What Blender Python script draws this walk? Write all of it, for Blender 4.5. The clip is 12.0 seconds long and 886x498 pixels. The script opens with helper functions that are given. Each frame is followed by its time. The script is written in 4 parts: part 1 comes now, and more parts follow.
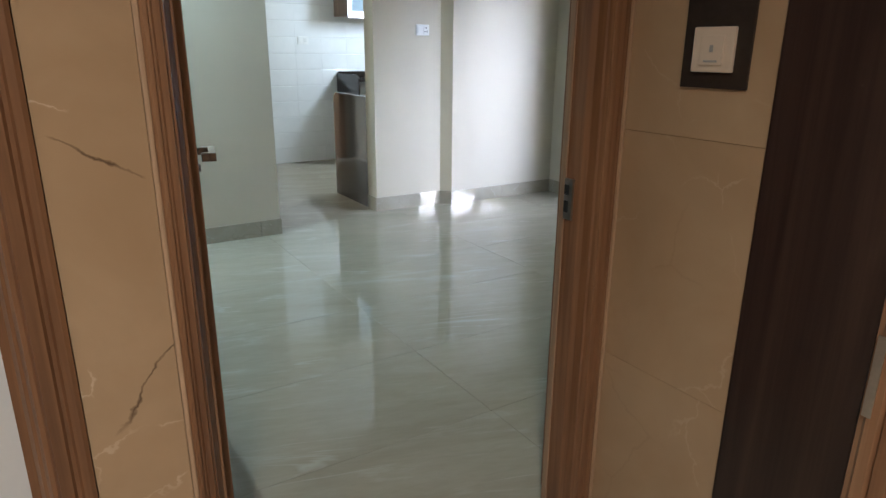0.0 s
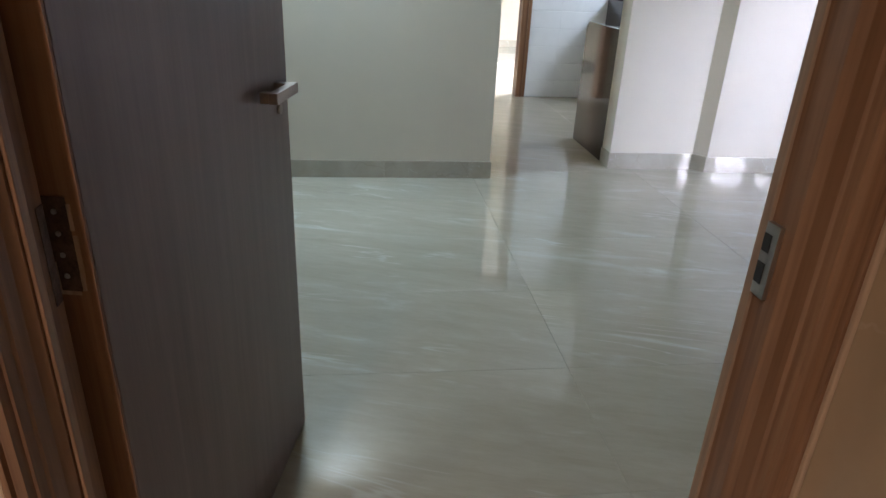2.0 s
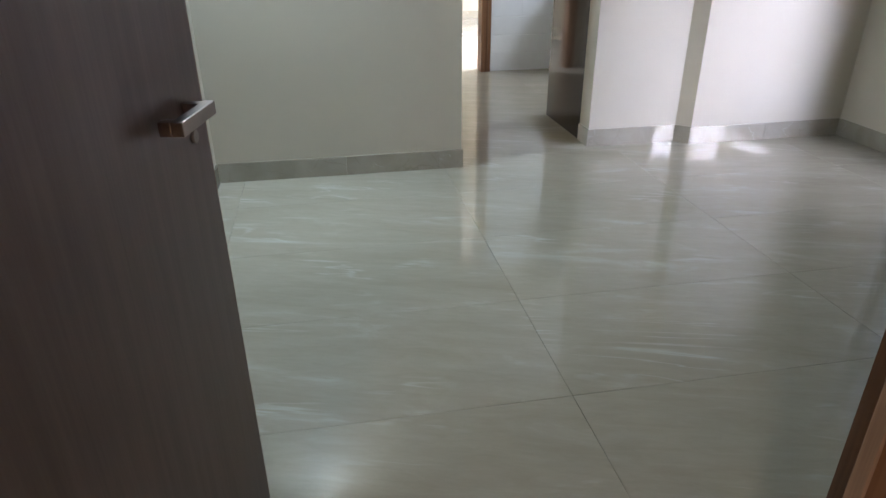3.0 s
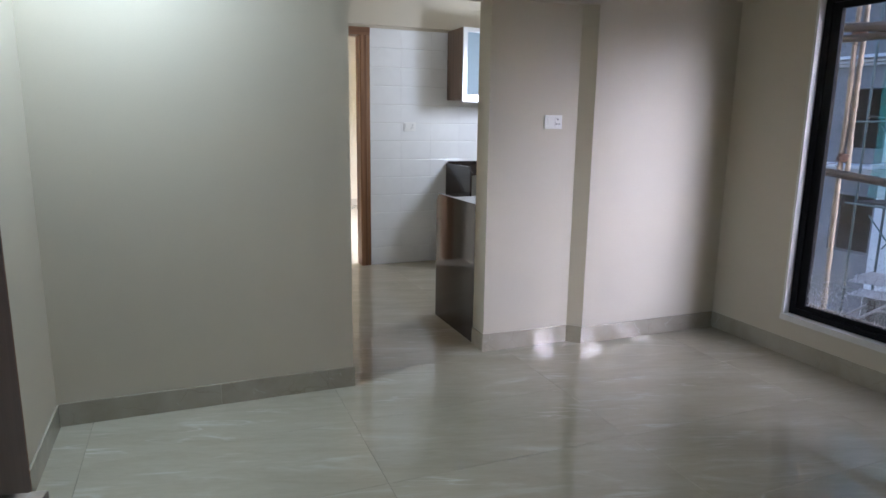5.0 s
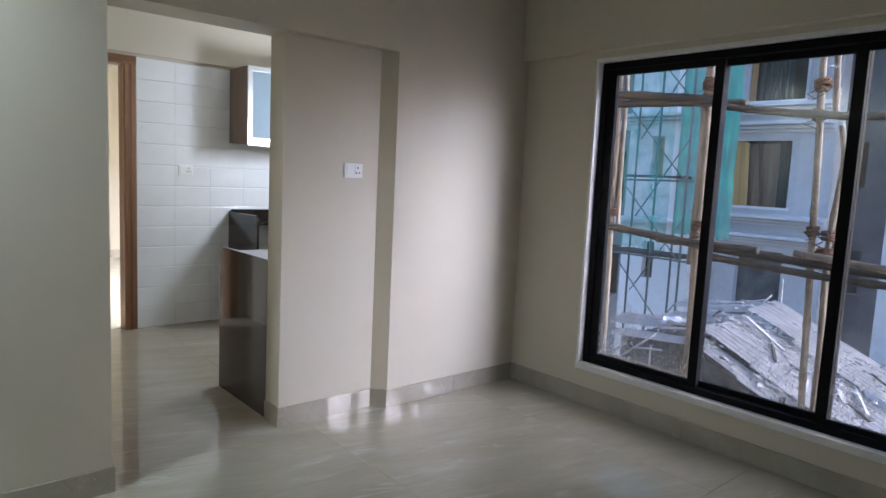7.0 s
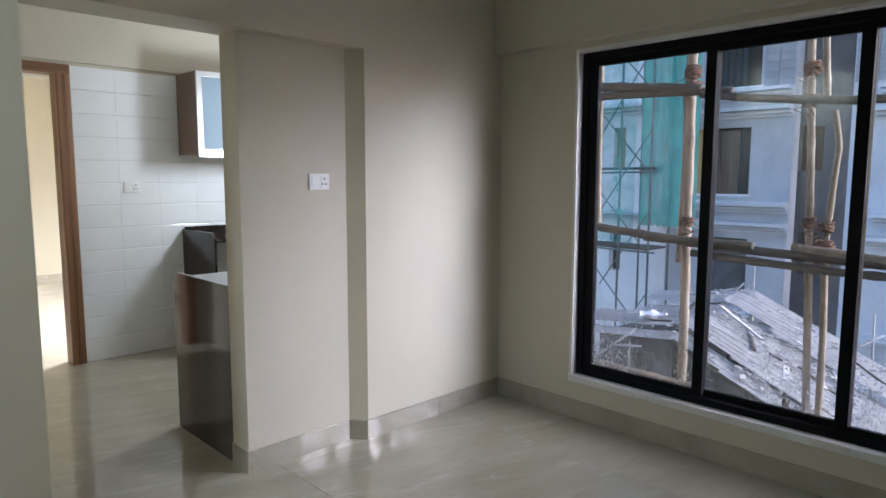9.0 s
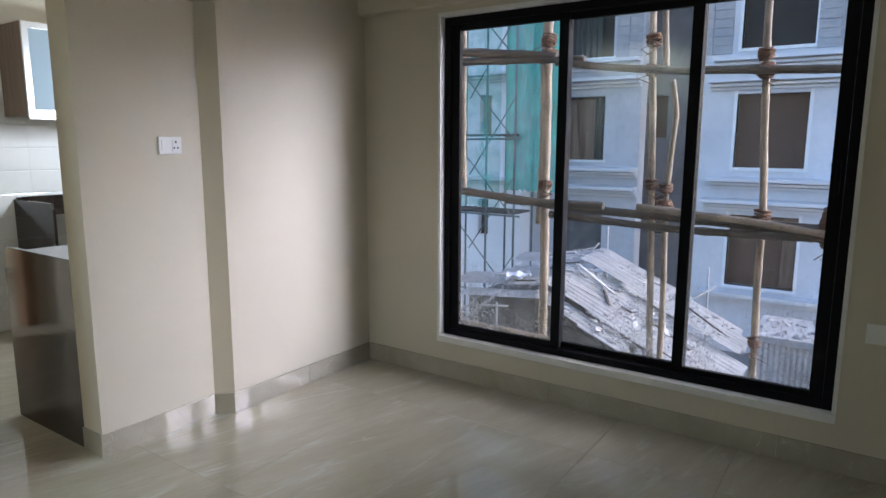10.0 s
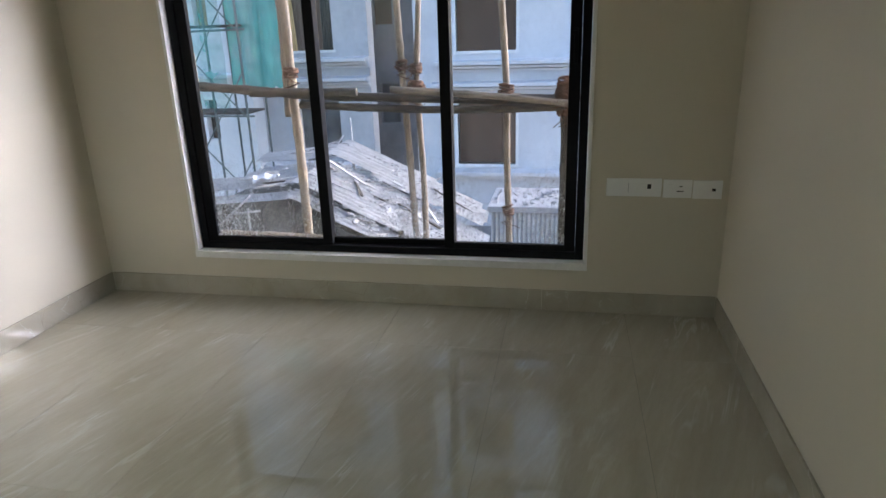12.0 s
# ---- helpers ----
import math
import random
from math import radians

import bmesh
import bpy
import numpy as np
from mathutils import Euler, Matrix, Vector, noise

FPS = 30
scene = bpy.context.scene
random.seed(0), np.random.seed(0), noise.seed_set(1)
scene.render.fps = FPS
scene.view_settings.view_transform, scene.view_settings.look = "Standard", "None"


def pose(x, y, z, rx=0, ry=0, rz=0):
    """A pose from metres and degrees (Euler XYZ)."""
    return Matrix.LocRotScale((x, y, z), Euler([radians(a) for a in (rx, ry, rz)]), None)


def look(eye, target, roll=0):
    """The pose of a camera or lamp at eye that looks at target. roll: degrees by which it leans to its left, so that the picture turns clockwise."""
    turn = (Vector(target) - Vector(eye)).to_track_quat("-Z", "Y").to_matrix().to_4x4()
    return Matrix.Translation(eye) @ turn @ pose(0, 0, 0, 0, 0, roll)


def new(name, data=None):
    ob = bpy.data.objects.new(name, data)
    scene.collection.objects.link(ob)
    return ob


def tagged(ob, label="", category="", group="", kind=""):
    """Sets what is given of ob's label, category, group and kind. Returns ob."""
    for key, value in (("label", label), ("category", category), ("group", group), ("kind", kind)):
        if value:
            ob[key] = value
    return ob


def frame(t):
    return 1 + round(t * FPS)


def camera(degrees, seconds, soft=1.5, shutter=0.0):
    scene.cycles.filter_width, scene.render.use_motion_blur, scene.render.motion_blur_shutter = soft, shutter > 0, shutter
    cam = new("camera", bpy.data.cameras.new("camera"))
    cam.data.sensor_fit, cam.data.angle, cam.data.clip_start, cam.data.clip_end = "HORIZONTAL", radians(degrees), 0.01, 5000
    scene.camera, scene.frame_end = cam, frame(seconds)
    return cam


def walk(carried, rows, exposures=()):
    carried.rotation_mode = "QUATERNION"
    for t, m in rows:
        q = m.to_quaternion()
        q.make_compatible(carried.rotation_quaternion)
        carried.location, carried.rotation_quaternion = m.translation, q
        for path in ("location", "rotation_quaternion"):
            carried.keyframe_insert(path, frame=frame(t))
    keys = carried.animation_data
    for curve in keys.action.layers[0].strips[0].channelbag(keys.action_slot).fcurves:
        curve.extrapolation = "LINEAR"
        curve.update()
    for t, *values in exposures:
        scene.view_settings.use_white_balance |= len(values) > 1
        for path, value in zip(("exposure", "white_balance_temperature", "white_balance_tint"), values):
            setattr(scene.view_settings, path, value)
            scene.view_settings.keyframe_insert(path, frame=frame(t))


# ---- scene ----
cam = camera(69.1, 12.0)
PATH = [
    (0, (1.825, 2.412, 1.335), (2.837, 4.031, 0.741), 0.4),
    (0.5, (1.967, 2.56, 1.349), (2.767, 4.29, 0.742), 1.1),
    (1, (2.175, 2.659, 1.36), (2.7, 4.493, 0.759), 1.7),
    (1.5, (2.336, 2.73, 1.352), (2.64, 4.57, 0.629), 3.0),
    (2, (2.425, 2.886, 1.317), (2.664, 4.699, 0.506), 2.7),
    (2.5, (2.469, 3.056, 1.31), (2.687, 4.823, 0.399), 0.4),
    (4.5, (2.444, 3.65, 1.417), (3.154, 5.447, 0.901), 0.4),
    (5, (2.441, 3.637, 1.479), (3.172, 5.457, 1.089), 0.8),
    (5.5, (2.497, 3.636, 1.431), (3.332, 5.42, 1.08), 1.8),
    (6, (2.56, 3.701, 1.455), (3.472, 5.45, 1.125), 2.7),
    (6.5, (2.544, 3.881, 1.473), (3.671, 5.519, 1.256), 2.1),
    (7, (2.539, 3.997, 1.477), (3.843, 5.497, 1.251), 2.7),
    (9, (2.7, 4.32, 1.513), (4.088, 5.742, 1.288), 0.1),
    (9.5, (2.713, 4.295, 1.507), (4.245, 5.558, 1.266), 0.6),
    (10, (2.72, 4.29, 1.497), (4.35, 5.403, 1.173), 0.2),
    (10.5, (2.732, 4.296, 1.482), (4.409, 5.301, 1.061), 0.4),
    (11, (2.723, 4.315, 1.468), (4.453, 5.201, 0.997), 0.5),
    (11.5, (2.747, 4.397, 1.433), (4.557, 4.99, 0.824), 0.9),
    (12, (2.826, 4.483, 1.432), (4.684, 4.857, 0.792), -1.9),
]
EXPOSURES = [(0, 2.02, 5250, 9), (1.3, 1.90, 5200, 14), (2.5, 2.04, 5350, 17), (4.5, 1.51, 5500, 20), (7, 1.55, 5550, 18), (9.5, 1.62, 5700, 15), (12, 1.92, 5950, 14)]
walk(cam, [(t, look(eye, target, roll)) for t, eye, target, roll in PATH], EXPOSURES)


# ---- light ----
world = bpy.data.worlds.new("world")
scene.world = world
world.use_nodes = True
wn = world.node_tree
sky = wn.nodes.new("ShaderNodeTexSky")
sky.sky_type = "NISHITA"
sky.sun_disc = False
sky.sun_elevation = radians(18.5)
sky.sun_rotation = radians(148)
sky.air_density, sky.dust_density, sky.ozone_density = 1.0, 2.0, 1.0
wn.links.new(sky.outputs[0], wn.nodes["Background"].inputs[0])
wn.nodes["Background"].inputs[1].default_value = 0.15


def lamp(name, kind, m, power, color, size=0.1):
    data = bpy.data.lights.new(name, kind)
    data.energy, data.color = power, color
    if kind == "AREA":
        data.shape, data.size, data.spread = "DISK", size, radians(144)
    elif kind == "SUN":
        data.angle = size
    else:
        data.shadow_soft_size = size
    ob = new(name, data)
    ob.matrix_world = m
    return ob


lamp("overcast_sun", "SUN", look((10.5, -17.0, 6.9), (0, 0, 0)), 1.55, (0.89, 0.89, 1.0), radians(32))
LIVING_LAMP, KITCHEN_LAMP, BEDROOM_FILL, LOBBY_LAMP = (2.2, 6.62), (5.7, 8.75), (5.9, 11.3), (1.4, 1.7)
lamp("living_downlight", "AREA", pose(*LIVING_LAMP, 2.842), 3.0, (0.78, 0.95, 1.0), 0.15)
lamp("kitchen_bulb_light", "POINT", pose(*KITCHEN_LAMP, 1.88), 18, (0.95, 0.98, 0.97), 0.16)
# added fill that brightens the bedroom behind the doorway
lamp("bedroom_fill_light", "AREA", pose(*BEDROOM_FILL, 2.842), 165, (1.0, 1.0, 0.98), 0.2)
lamp("lobby_downlight", "AREA", pose(*LOBBY_LAMP, 2.842), 17, (1.0, 0.81, 0.60), 0.2)


# ---- materials ----
def nodes_of(name, rough=0.5, metal=0.0):
    m = bpy.data.materials.new(name)
    m.use_nodes = True
    nt = m.node_tree
    b = nt.nodes["Principled BSDF"]
    b.inputs["Roughness"].default_value = rough
    b.inputs["Metallic"].default_value = metal
    return m, nt, b


def add(nt, kind, **values):
    n = nt.nodes.new(kind)
    for k, v in values.items():
        n.inputs[k].default_value = v
    return n


def place(nt, scale=(1, 1, 1), turn=(0, 0, 0), wobble=0.0, first=0.0):
    """World position, turned about z by first, then scaled and turned, with an own shift for each piece."""
    g = nt.nodes.new("ShaderNodeNewGeometry")
    mp = nt.nodes.new("ShaderNodeMapping")
    pos = g.outputs["Position"]
    if first:
        pre = nt.nodes.new("ShaderNodeMapping")
        pre.inputs["Rotation"].default_value = (0, 0, first)
        nt.links.new(pos, pre.inputs["Vector"])
        pos = pre.outputs["Vector"]
    mp.inputs["Scale"].default_value = scale
    mp.inputs["Rotation"].default_value = turn
    nt.links.new(pos, mp.inputs["Vector"])
    if wobble:
        info = nt.nodes.new("ShaderNodeObjectInfo")
        mul = nt.nodes.new("ShaderNodeMath")
        mul.operation = "MULTIPLY"
        mul.inputs[1].default_value = wobble
        nt.links.new(info.outputs["Random"], mul.inputs[0])
        nt.links.new(mul.outputs[0], mp.inputs["Location"])
    return mp.outputs["Vector"]


def noise_of(nt, vec, scale, detail=4.0, rough=0.55, distortion=0.0):
    n = add(nt, "ShaderNodeTexNoise", Scale=scale, Detail=detail, Roughness=rough, Distortion=distortion)
    nt.links.new(vec, n.inputs["Vector"])
    return n.outputs["Fac"]


def ramp(nt, fac, stops):
    r = nt.nodes.new("ShaderNodeValToRGB")
    els = r.color_ramp.elements
    while len(els) < len(stops):
        els.new(0.5)
    for e, (p, c) in zip(els, stops):
        e.position, e.color = p, (*c, 1) if len(c) == 3 else c
    nt.links.new(fac, r.inputs["Fac"])
    return r.outputs["Color"]


def mix(nt, fac, a, b, mode="MIX"):
    n = nt.nodes.new("ShaderNodeMix")
    n.data_type, n.blend_type = "RGBA", mode
    for sock, v in ((n.inputs["Factor"], fac), (n.inputs["A"], a), (n.inputs["B"], b)):
        if isinstance(v, (int, float)):
            sock.default_value = v
        elif isinstance(v, tuple):
            sock.default_value = (*v, 1)
        else:
            nt.links.new(v, sock)
    return n.outputs["Result"]


def bump(nt, b, height, strength, distance=0.002):
    n = add(nt, "ShaderNodeBump", Strength=strength, Distance=distance)
    nt.links.new(height, n.inputs["Height"])
    nt.links.new(n.outputs["Normal"], b.inputs["Normal"])


def two_tone(name, dark, light, scale, rough=0.5, metal=0.0, fine=60.0, bumps=0.15, stretch=(1, 1, 1), wobble=0.0, spread=0.2):
    """Two scales of mottling between two colours, with fine relief."""
    m, nt, b = nodes_of(name, rough, metal)
    v = place(nt, stretch, wobble=wobble)
    big = noise_of(nt, v, scale, 3)
    small = noise_of(nt, v, fine, 4)
    both = mix(nt, 0.35, big, small)
    nt.links.new(ramp(nt, both, [(0.5 - spread, dark), (0.5 + spread, light)]), b.inputs["Base Color"])
    r = nt.nodes.new("ShaderNodeMapRange")
    r.inputs["To Min"].default_value, r.inputs["To Max"].default_value = rough * 0.85, min(1.0, rough * 1.2)
    nt.links.new(big, r.inputs["Value"])
    nt.links.new(r.outputs["Result"], b.inputs["Roughness"])
    if bumps:
        bump(nt, b, small, bumps)
    return m


def wood(name, dark, mid, light, rough=0.42, streak=10.0, turn=(0, 0, 0), stretch=(1, 1, 0.035), line=0.34):
    m, nt, b = nodes_of(name, rough)
    v = place(nt, stretch, turn, wobble=7.0)
    grain = noise_of(nt, v, streak, 6, 0.6, 0.6)
    fine = noise_of(nt, v, streak * 7, 3, 0.6)
    col = ramp(nt, grain, [(0.30, dark), (0.48, mid), (0.68, light)])
    col = mix(nt, line, col, ramp(nt, fine, [(0.36, (0.35, 0.30, 0.27)), (0.56, (1, 1, 1))]), "MULTIPLY")
    nt.links.new(col, b.inputs["Base Color"])
    bump(nt, b, fine, 0.2, 0.001)
    return m


def cracks(nt, vec, scale, width, warp):
    """Long thin cracks along the edges of large warped cells."""
    n = add(nt, "ShaderNodeTexNoise", Scale=scale * 1.1, Detail=6.0, Roughness=0.6)
    nt.links.new(vec, n.inputs["Vector"])
    shifted = mix(nt, warp, vec, n.outputs["Color"], "LINEAR_LIGHT")
    v = add(nt, "ShaderNodeTexVoronoi", Scale=scale)
    v.feature = "DISTANCE_TO_EDGE"
    nt.links.new(shifted, v.inputs["Vector"])
    return ramp(nt, v.outputs["Distance"], [(0.0, (1, 1, 1)), (width * 0.5, (1, 1, 1)), (width, (0, 0, 0))])


def marble(name, base, light, vein, pale, rough, turn=(0, 0, 0), scale=1.0, amount=0.8):
    """Polished stone: soft clouds, thin broken dark cracks and pale threads."""
    m, nt, b = nodes_of(name, rough)
    v = place(nt, (scale, scale, scale), turn, wobble=9.0)
    cloud = noise_of(nt, v, 1.7, 5, 0.6, 0.4)
    col = ramp(nt, cloud, [(0.32, base), (0.68, light)])
    gate = noise_of(nt, v, 3.2, 3)
    crack = mix(nt, 1.0, cracks(nt, v, 1.7, 0.0055, 0.10), ramp(nt, gate, [(0.46, (0, 0, 0)), (0.56, (1, 1, 1))]), "MULTIPLY")
    crack = mix(nt, 1.0, crack, (amount, amount, amount), "MULTIPLY")
    col = mix(nt, crack, col, vein)
    thread = mix(nt, 1.0, cracks(nt, v, 2.3, 0.008, 0.14), ramp(nt, gate, [(0.38, (0.55, 0.55, 0.55)), (0.46, (0, 0, 0))]), "MULTIPLY")
    col = mix(nt, thread, col, pale)
    nt.links.new(col, b.inputs["Base Color"])
    return m


def floor_stone(name):
    """Polished beige tile with broken pale streaks that run askew across the room."""
    m, nt, b = nodes_of(name, 0.07)
    skew = radians(16)
    streak = noise_of(nt, place(nt, (0.7, 3.4, 1.0), wobble=5.0, first=skew), 1.7, 8, 0.66, 0.7)
    fine = noise_of(nt, place(nt, (1, 4.5, 1), wobble=3.0, first=skew), 7.0, 8, 0.75, 0.6)
    col = ramp(nt, streak, [(0.26, (0.325, 0.292, 0.220)), (0.44, (0.360, 0.326, 0.250)), (0.58, (0.385, 0.350, 0.272)), (0.74, (0.48, 0.45, 0.375))])
    col = mix(nt, 0.26, col, ramp(nt, fine, [(0.34, (0.70, 0.68, 0.64)), (0.60, (1.0, 1.0, 1.0))]), "MULTIPLY")
    hair = noise_of(nt, place(nt, (0.42, 4.2, 1.0), wobble=8.0, first=skew), 1.25, 4, 0.55, 0.9)
    gate = noise_of(nt, place(nt, (1, 1.6, 1.0), wobble=4.0), 2.4, 3)
    line = ramp(nt, hair, [(0.478, (0, 0, 0)), (0.493, (1, 1, 1)), (0.499, (1, 1, 1)), (0.514, (0, 0, 0))])
    thread = mix(nt, 1.0, line, ramp(nt, gate, [(0.50, (0, 0, 0)), (0.66, (0.36, 0.36, 0.36))]), "MULTIPLY")
    col = mix(nt, thread, col, (0.62, 0.60, 0.54))
    nt.links.new(col, b.inputs["Base Color"])
    smear = noise_of(nt, place(nt, (1, 1, 1)), 2.5, 5, 0.6)
    r = nt.nodes.new("ShaderNodeMapRange")
    r.inputs["To Min"].default_value, r.inputs["To Max"].default_value = 0.004, 0.014
    nt.links.new(smear, r.inputs["Value"])
    nt.links.new(r.outputs["Result"], b.inputs["Roughness"])
    bump(nt, b, noise_of(nt, place(nt, (1, 1, 1)), 1.6, 2), 0.006, 0.004)
    b.inputs["Specular IOR Level"].default_value = 0.54
    return m


def glass(name, tint, rough=0.0, dust=0.0):
    m, nt, b = nodes_of(name, rough)
    b.inputs["Base Color"].default_value = (*tint, 1)
    b.inputs["Transmission Weight"].default_value = 1.0
    b.inputs["IOR"].default_value = 1.45
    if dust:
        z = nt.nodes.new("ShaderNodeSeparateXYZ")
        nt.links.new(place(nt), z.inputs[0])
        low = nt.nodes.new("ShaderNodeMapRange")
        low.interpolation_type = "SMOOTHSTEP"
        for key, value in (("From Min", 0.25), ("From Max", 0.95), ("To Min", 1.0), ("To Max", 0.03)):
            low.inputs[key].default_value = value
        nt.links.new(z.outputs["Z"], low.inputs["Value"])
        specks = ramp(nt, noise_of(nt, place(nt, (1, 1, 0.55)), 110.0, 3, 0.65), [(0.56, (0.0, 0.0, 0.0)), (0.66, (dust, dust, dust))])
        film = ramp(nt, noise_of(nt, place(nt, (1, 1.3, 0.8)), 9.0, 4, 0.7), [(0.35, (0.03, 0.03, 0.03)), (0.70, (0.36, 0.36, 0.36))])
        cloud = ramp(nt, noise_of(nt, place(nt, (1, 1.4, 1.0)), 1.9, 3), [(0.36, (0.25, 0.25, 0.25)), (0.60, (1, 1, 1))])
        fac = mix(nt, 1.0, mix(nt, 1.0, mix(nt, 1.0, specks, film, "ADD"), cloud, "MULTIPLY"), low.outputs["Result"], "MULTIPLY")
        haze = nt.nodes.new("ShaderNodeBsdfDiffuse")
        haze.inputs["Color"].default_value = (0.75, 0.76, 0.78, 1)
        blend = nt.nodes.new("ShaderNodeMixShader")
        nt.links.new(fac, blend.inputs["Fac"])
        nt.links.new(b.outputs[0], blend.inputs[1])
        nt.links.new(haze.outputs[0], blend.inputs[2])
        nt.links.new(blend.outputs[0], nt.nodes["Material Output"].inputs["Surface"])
    return m


def emitter(name, color, strength):
    m, nt, b = nodes_of(name, 0.4)
    b.inputs["Base Color"].default_value = (0.8, 0.8, 0.8, 1)
    b.inputs["Emission Color"].default_value = (*color, 1)
    b.inputs["Emission Strength"].default_value = strength
    return m


PAINT = two_tone("cream_wall_paint", (0.538, 0.489, 0.388), (0.573, 0.524, 0.416), 1.2, 0.55, fine=160.0, bumps=0.08)
CEILING_PAINT = two_tone("ceiling_paint", (0.62, 0.61, 0.57), (0.66, 0.65, 0.61), 1.0, 0.7, fine=120.0, bumps=0.06)
FLOORM = floor_stone("polished_floor_stone")
SKIRTM = marble("skirting_stone", (0.33, 0.30, 0.23), (0.42, 0.385, 0.31), (0.24, 0.2, 0.14), (0.6, 0.57, 0.5), 0.04, (0, 0, 0.2), 2.0, 0.4)
SKIRTB = SKIRTM.node_tree.nodes["Principled BSDF"]
SKIRTB.inputs["Specular IOR Level"].default_value = 0.75
SKIRTB.inputs["Roughness"].default_value = 0.02
bump(SKIRTM.node_tree, SKIRTB, noise_of(SKIRTM.node_tree, place(SKIRTM.node_tree, (1, 1, 1.4), wobble=3.0), 6.0, 2), 0.035, 0.012)
GROUT = two_tone("grout", (0.26, 0.235, 0.182), (0.34, 0.31, 0.245), 20.0, 0.9)
WOOD = wood("frame_wood", (0.105, 0.046, 0.020), (0.235, 0.118, 0.055), (0.37, 0.215, 0.115))
WOOD_ALONG = wood("frame_wood_across", (0.090, 0.038, 0.017), (0.205, 0.100, 0.047), (0.33, 0.19, 0.105), stretch=(0.035, 1, 1))
RAWWOOD = wood("bare_wood", (0.30, 0.19, 0.11), (0.42, 0.29, 0.19), (0.50, 0.37, 0.26), 0.6, 10.0)
PALEBEAD = wood("pale_bead_wood", (0.42, 0.28, 0.17), (0.55, 0.39, 0.25), (0.62, 0.46, 0.31), 0.5, 10.0)
DOORM = wood("grey_brown_laminate", (0.125, 0.078, 0.062), (0.145, 0.094, 0.076), (0.165, 0.110, 0.090), 0.36, 22.0, line=0.14)
DARKWOOD = wood("wenge_laminate", (0.018, 0.009, 0.008), (0.030, 0.016, 0.013), (0.050, 0.028, 0.021), 0.33, 16.0, line=0.3)
CABWOOD = wood("cabinet_laminate", (0.13, 0.085, 0.06), (0.19, 0.13, 0.095), (0.24, 0.17, 0.125), 0.4, 18.0, line=0.3)
MARBLE = marble("brown_lobby_marble", (0.385, 0.262, 0.150), (0.465, 0.335, 0.205), (0.045, 0.022, 0.014), (0.68, 0.54, 0.40), 0.22, (0.5, 0.9, 0.3), 1.6)
PLAINMARBLE = marble("plain_lobby_marble", (0.385, 0.262, 0.150), (0.465, 0.335, 0.205), (0.16, 0.095, 0.055), (0.52, 0.39, 0.26), 0.22, (0.5, 0.9, 0.3), 1.3, 0.12)
GRANITE = two_tone("black_granite", (0.007, 0.005, 0.004), (0.034, 0.025, 0.021), 9.0, 0.07, fine=220.0, bumps=0.0)
BLACK = two_tone("black_aluminium", (0.006, 0.006, 0.007), (0.011, 0.011, 0.012), 3.0, 0.6, 0.0, fine=200.0, bumps=0.03)
ALU = two_tone("brushed_aluminium", (0.55, 0.56, 0.58), (0.68, 0.69, 0.70), 3.0, 0.32, 0.9, fine=90.0, bumps=0.05)
STEEL = two_tone("satin_steel", (0.42, 0.40, 0.38), (0.58, 0.55, 0.52), 6.0, 0.28, 1.0, fine=150.0, bumps=0.03)
BRONZE = two_tone("dull_bronze", (0.20, 0.165, 0.14), (0.30, 0.25, 0.215), 6.0, 0.32, 1.0, fine=150.0, bumps=0.03)
RUST = two_tone("worn_hinge_metal", (0.03, 0.016, 0.011), (0.14, 0.095, 0.07), 60.0, 0.7, 0.2, fine=240.0, bumps=0.4)
WHITE = two_tone("white_plastic", (0.76, 0.76, 0.74), (0.80, 0.80, 0.78), 4.0, 0.3, fine=60.0, bumps=0.0)
GREYMARK = two_tone("grey_plastic", (0.30, 0.30, 0.30), (0.36, 0.36, 0.36), 10.0, 0.4, bumps=0.0)
DARKMARK = two_tone("dark_socket_hole", (0.01, 0.01, 0.01), (0.02, 0.02, 0.02), 10.0, 0.5, bumps=0.0)
WHITEDOOR = two_tone("white_door_paint", (0.72, 0.75, 0.78), (0.78, 0.80, 0.82), 2.0, 0.35, bumps=0.05)
TILE = two_tone("white_glazed_tile", (0.74, 0.75, 0.75), (0.80, 0.81, 0.81), 3.0, 0.13, fine=14.0, bumps=0.05, wobble=4.0)
SILL = two_tone("white_stone_sill", (0.62, 0.61, 0.58), (0.78, 0.77, 0.74), 6.0, 0.3, fine=50.0)
# white plastic with the lobby lamp's warm light put into its colour
WARMWHITE = two_tone("lamp_warmed_white_plastic", (0.66, 0.55, 0.44), (0.72, 0.61, 0.49), 4.0, 0.3, fine=60.0, bumps=0.0)
BELLPANEL = two_tone("dark_bell_panel", (0.030, 0.022, 0.018), (0.048, 0.037, 0.030), 8.0, 0.25, bumps=0.0)
# facade plaster of the middle block, darkened to paint in its shade
SHADEPLASTER = two_tone("shaded_facade_plaster", (0.40, 0.415, 0.455), (0.60, 0.615, 0.655), 0.7, 0.95, fine=8.0, bumps=0.3)
# dark grey; on the recessed bay it carries the recess's shade
BAYPLASTER = two_tone("dark_cement_with_bay_shade", (0.14, 0.14, 0.15), (0.26, 0.26, 0.275), 1.2, 0.95, fine=9.0, bumps=0.3)
WINGPAINT = two_tone("pale_wing_paint", (0.68, 0.69, 0.72), (0.82, 0.83, 0.85), 0.6, 0.9, fine=7.0, bumps=0.2)
PLASTER = two_tone("grey_facade_plaster", (0.54, 0.56, 0.61), (0.73, 0.745, 0.785), 0.7, 0.9, fine=9.0, bumps=0.3)
BLOCKWORK = two_tone("bare_concrete_blocks", (0.30, 0.30, 0.32), (0.48, 0.48, 0.50), 3.0, 0.95, fine=30.0, bumps=0.5, wobble=5.0)
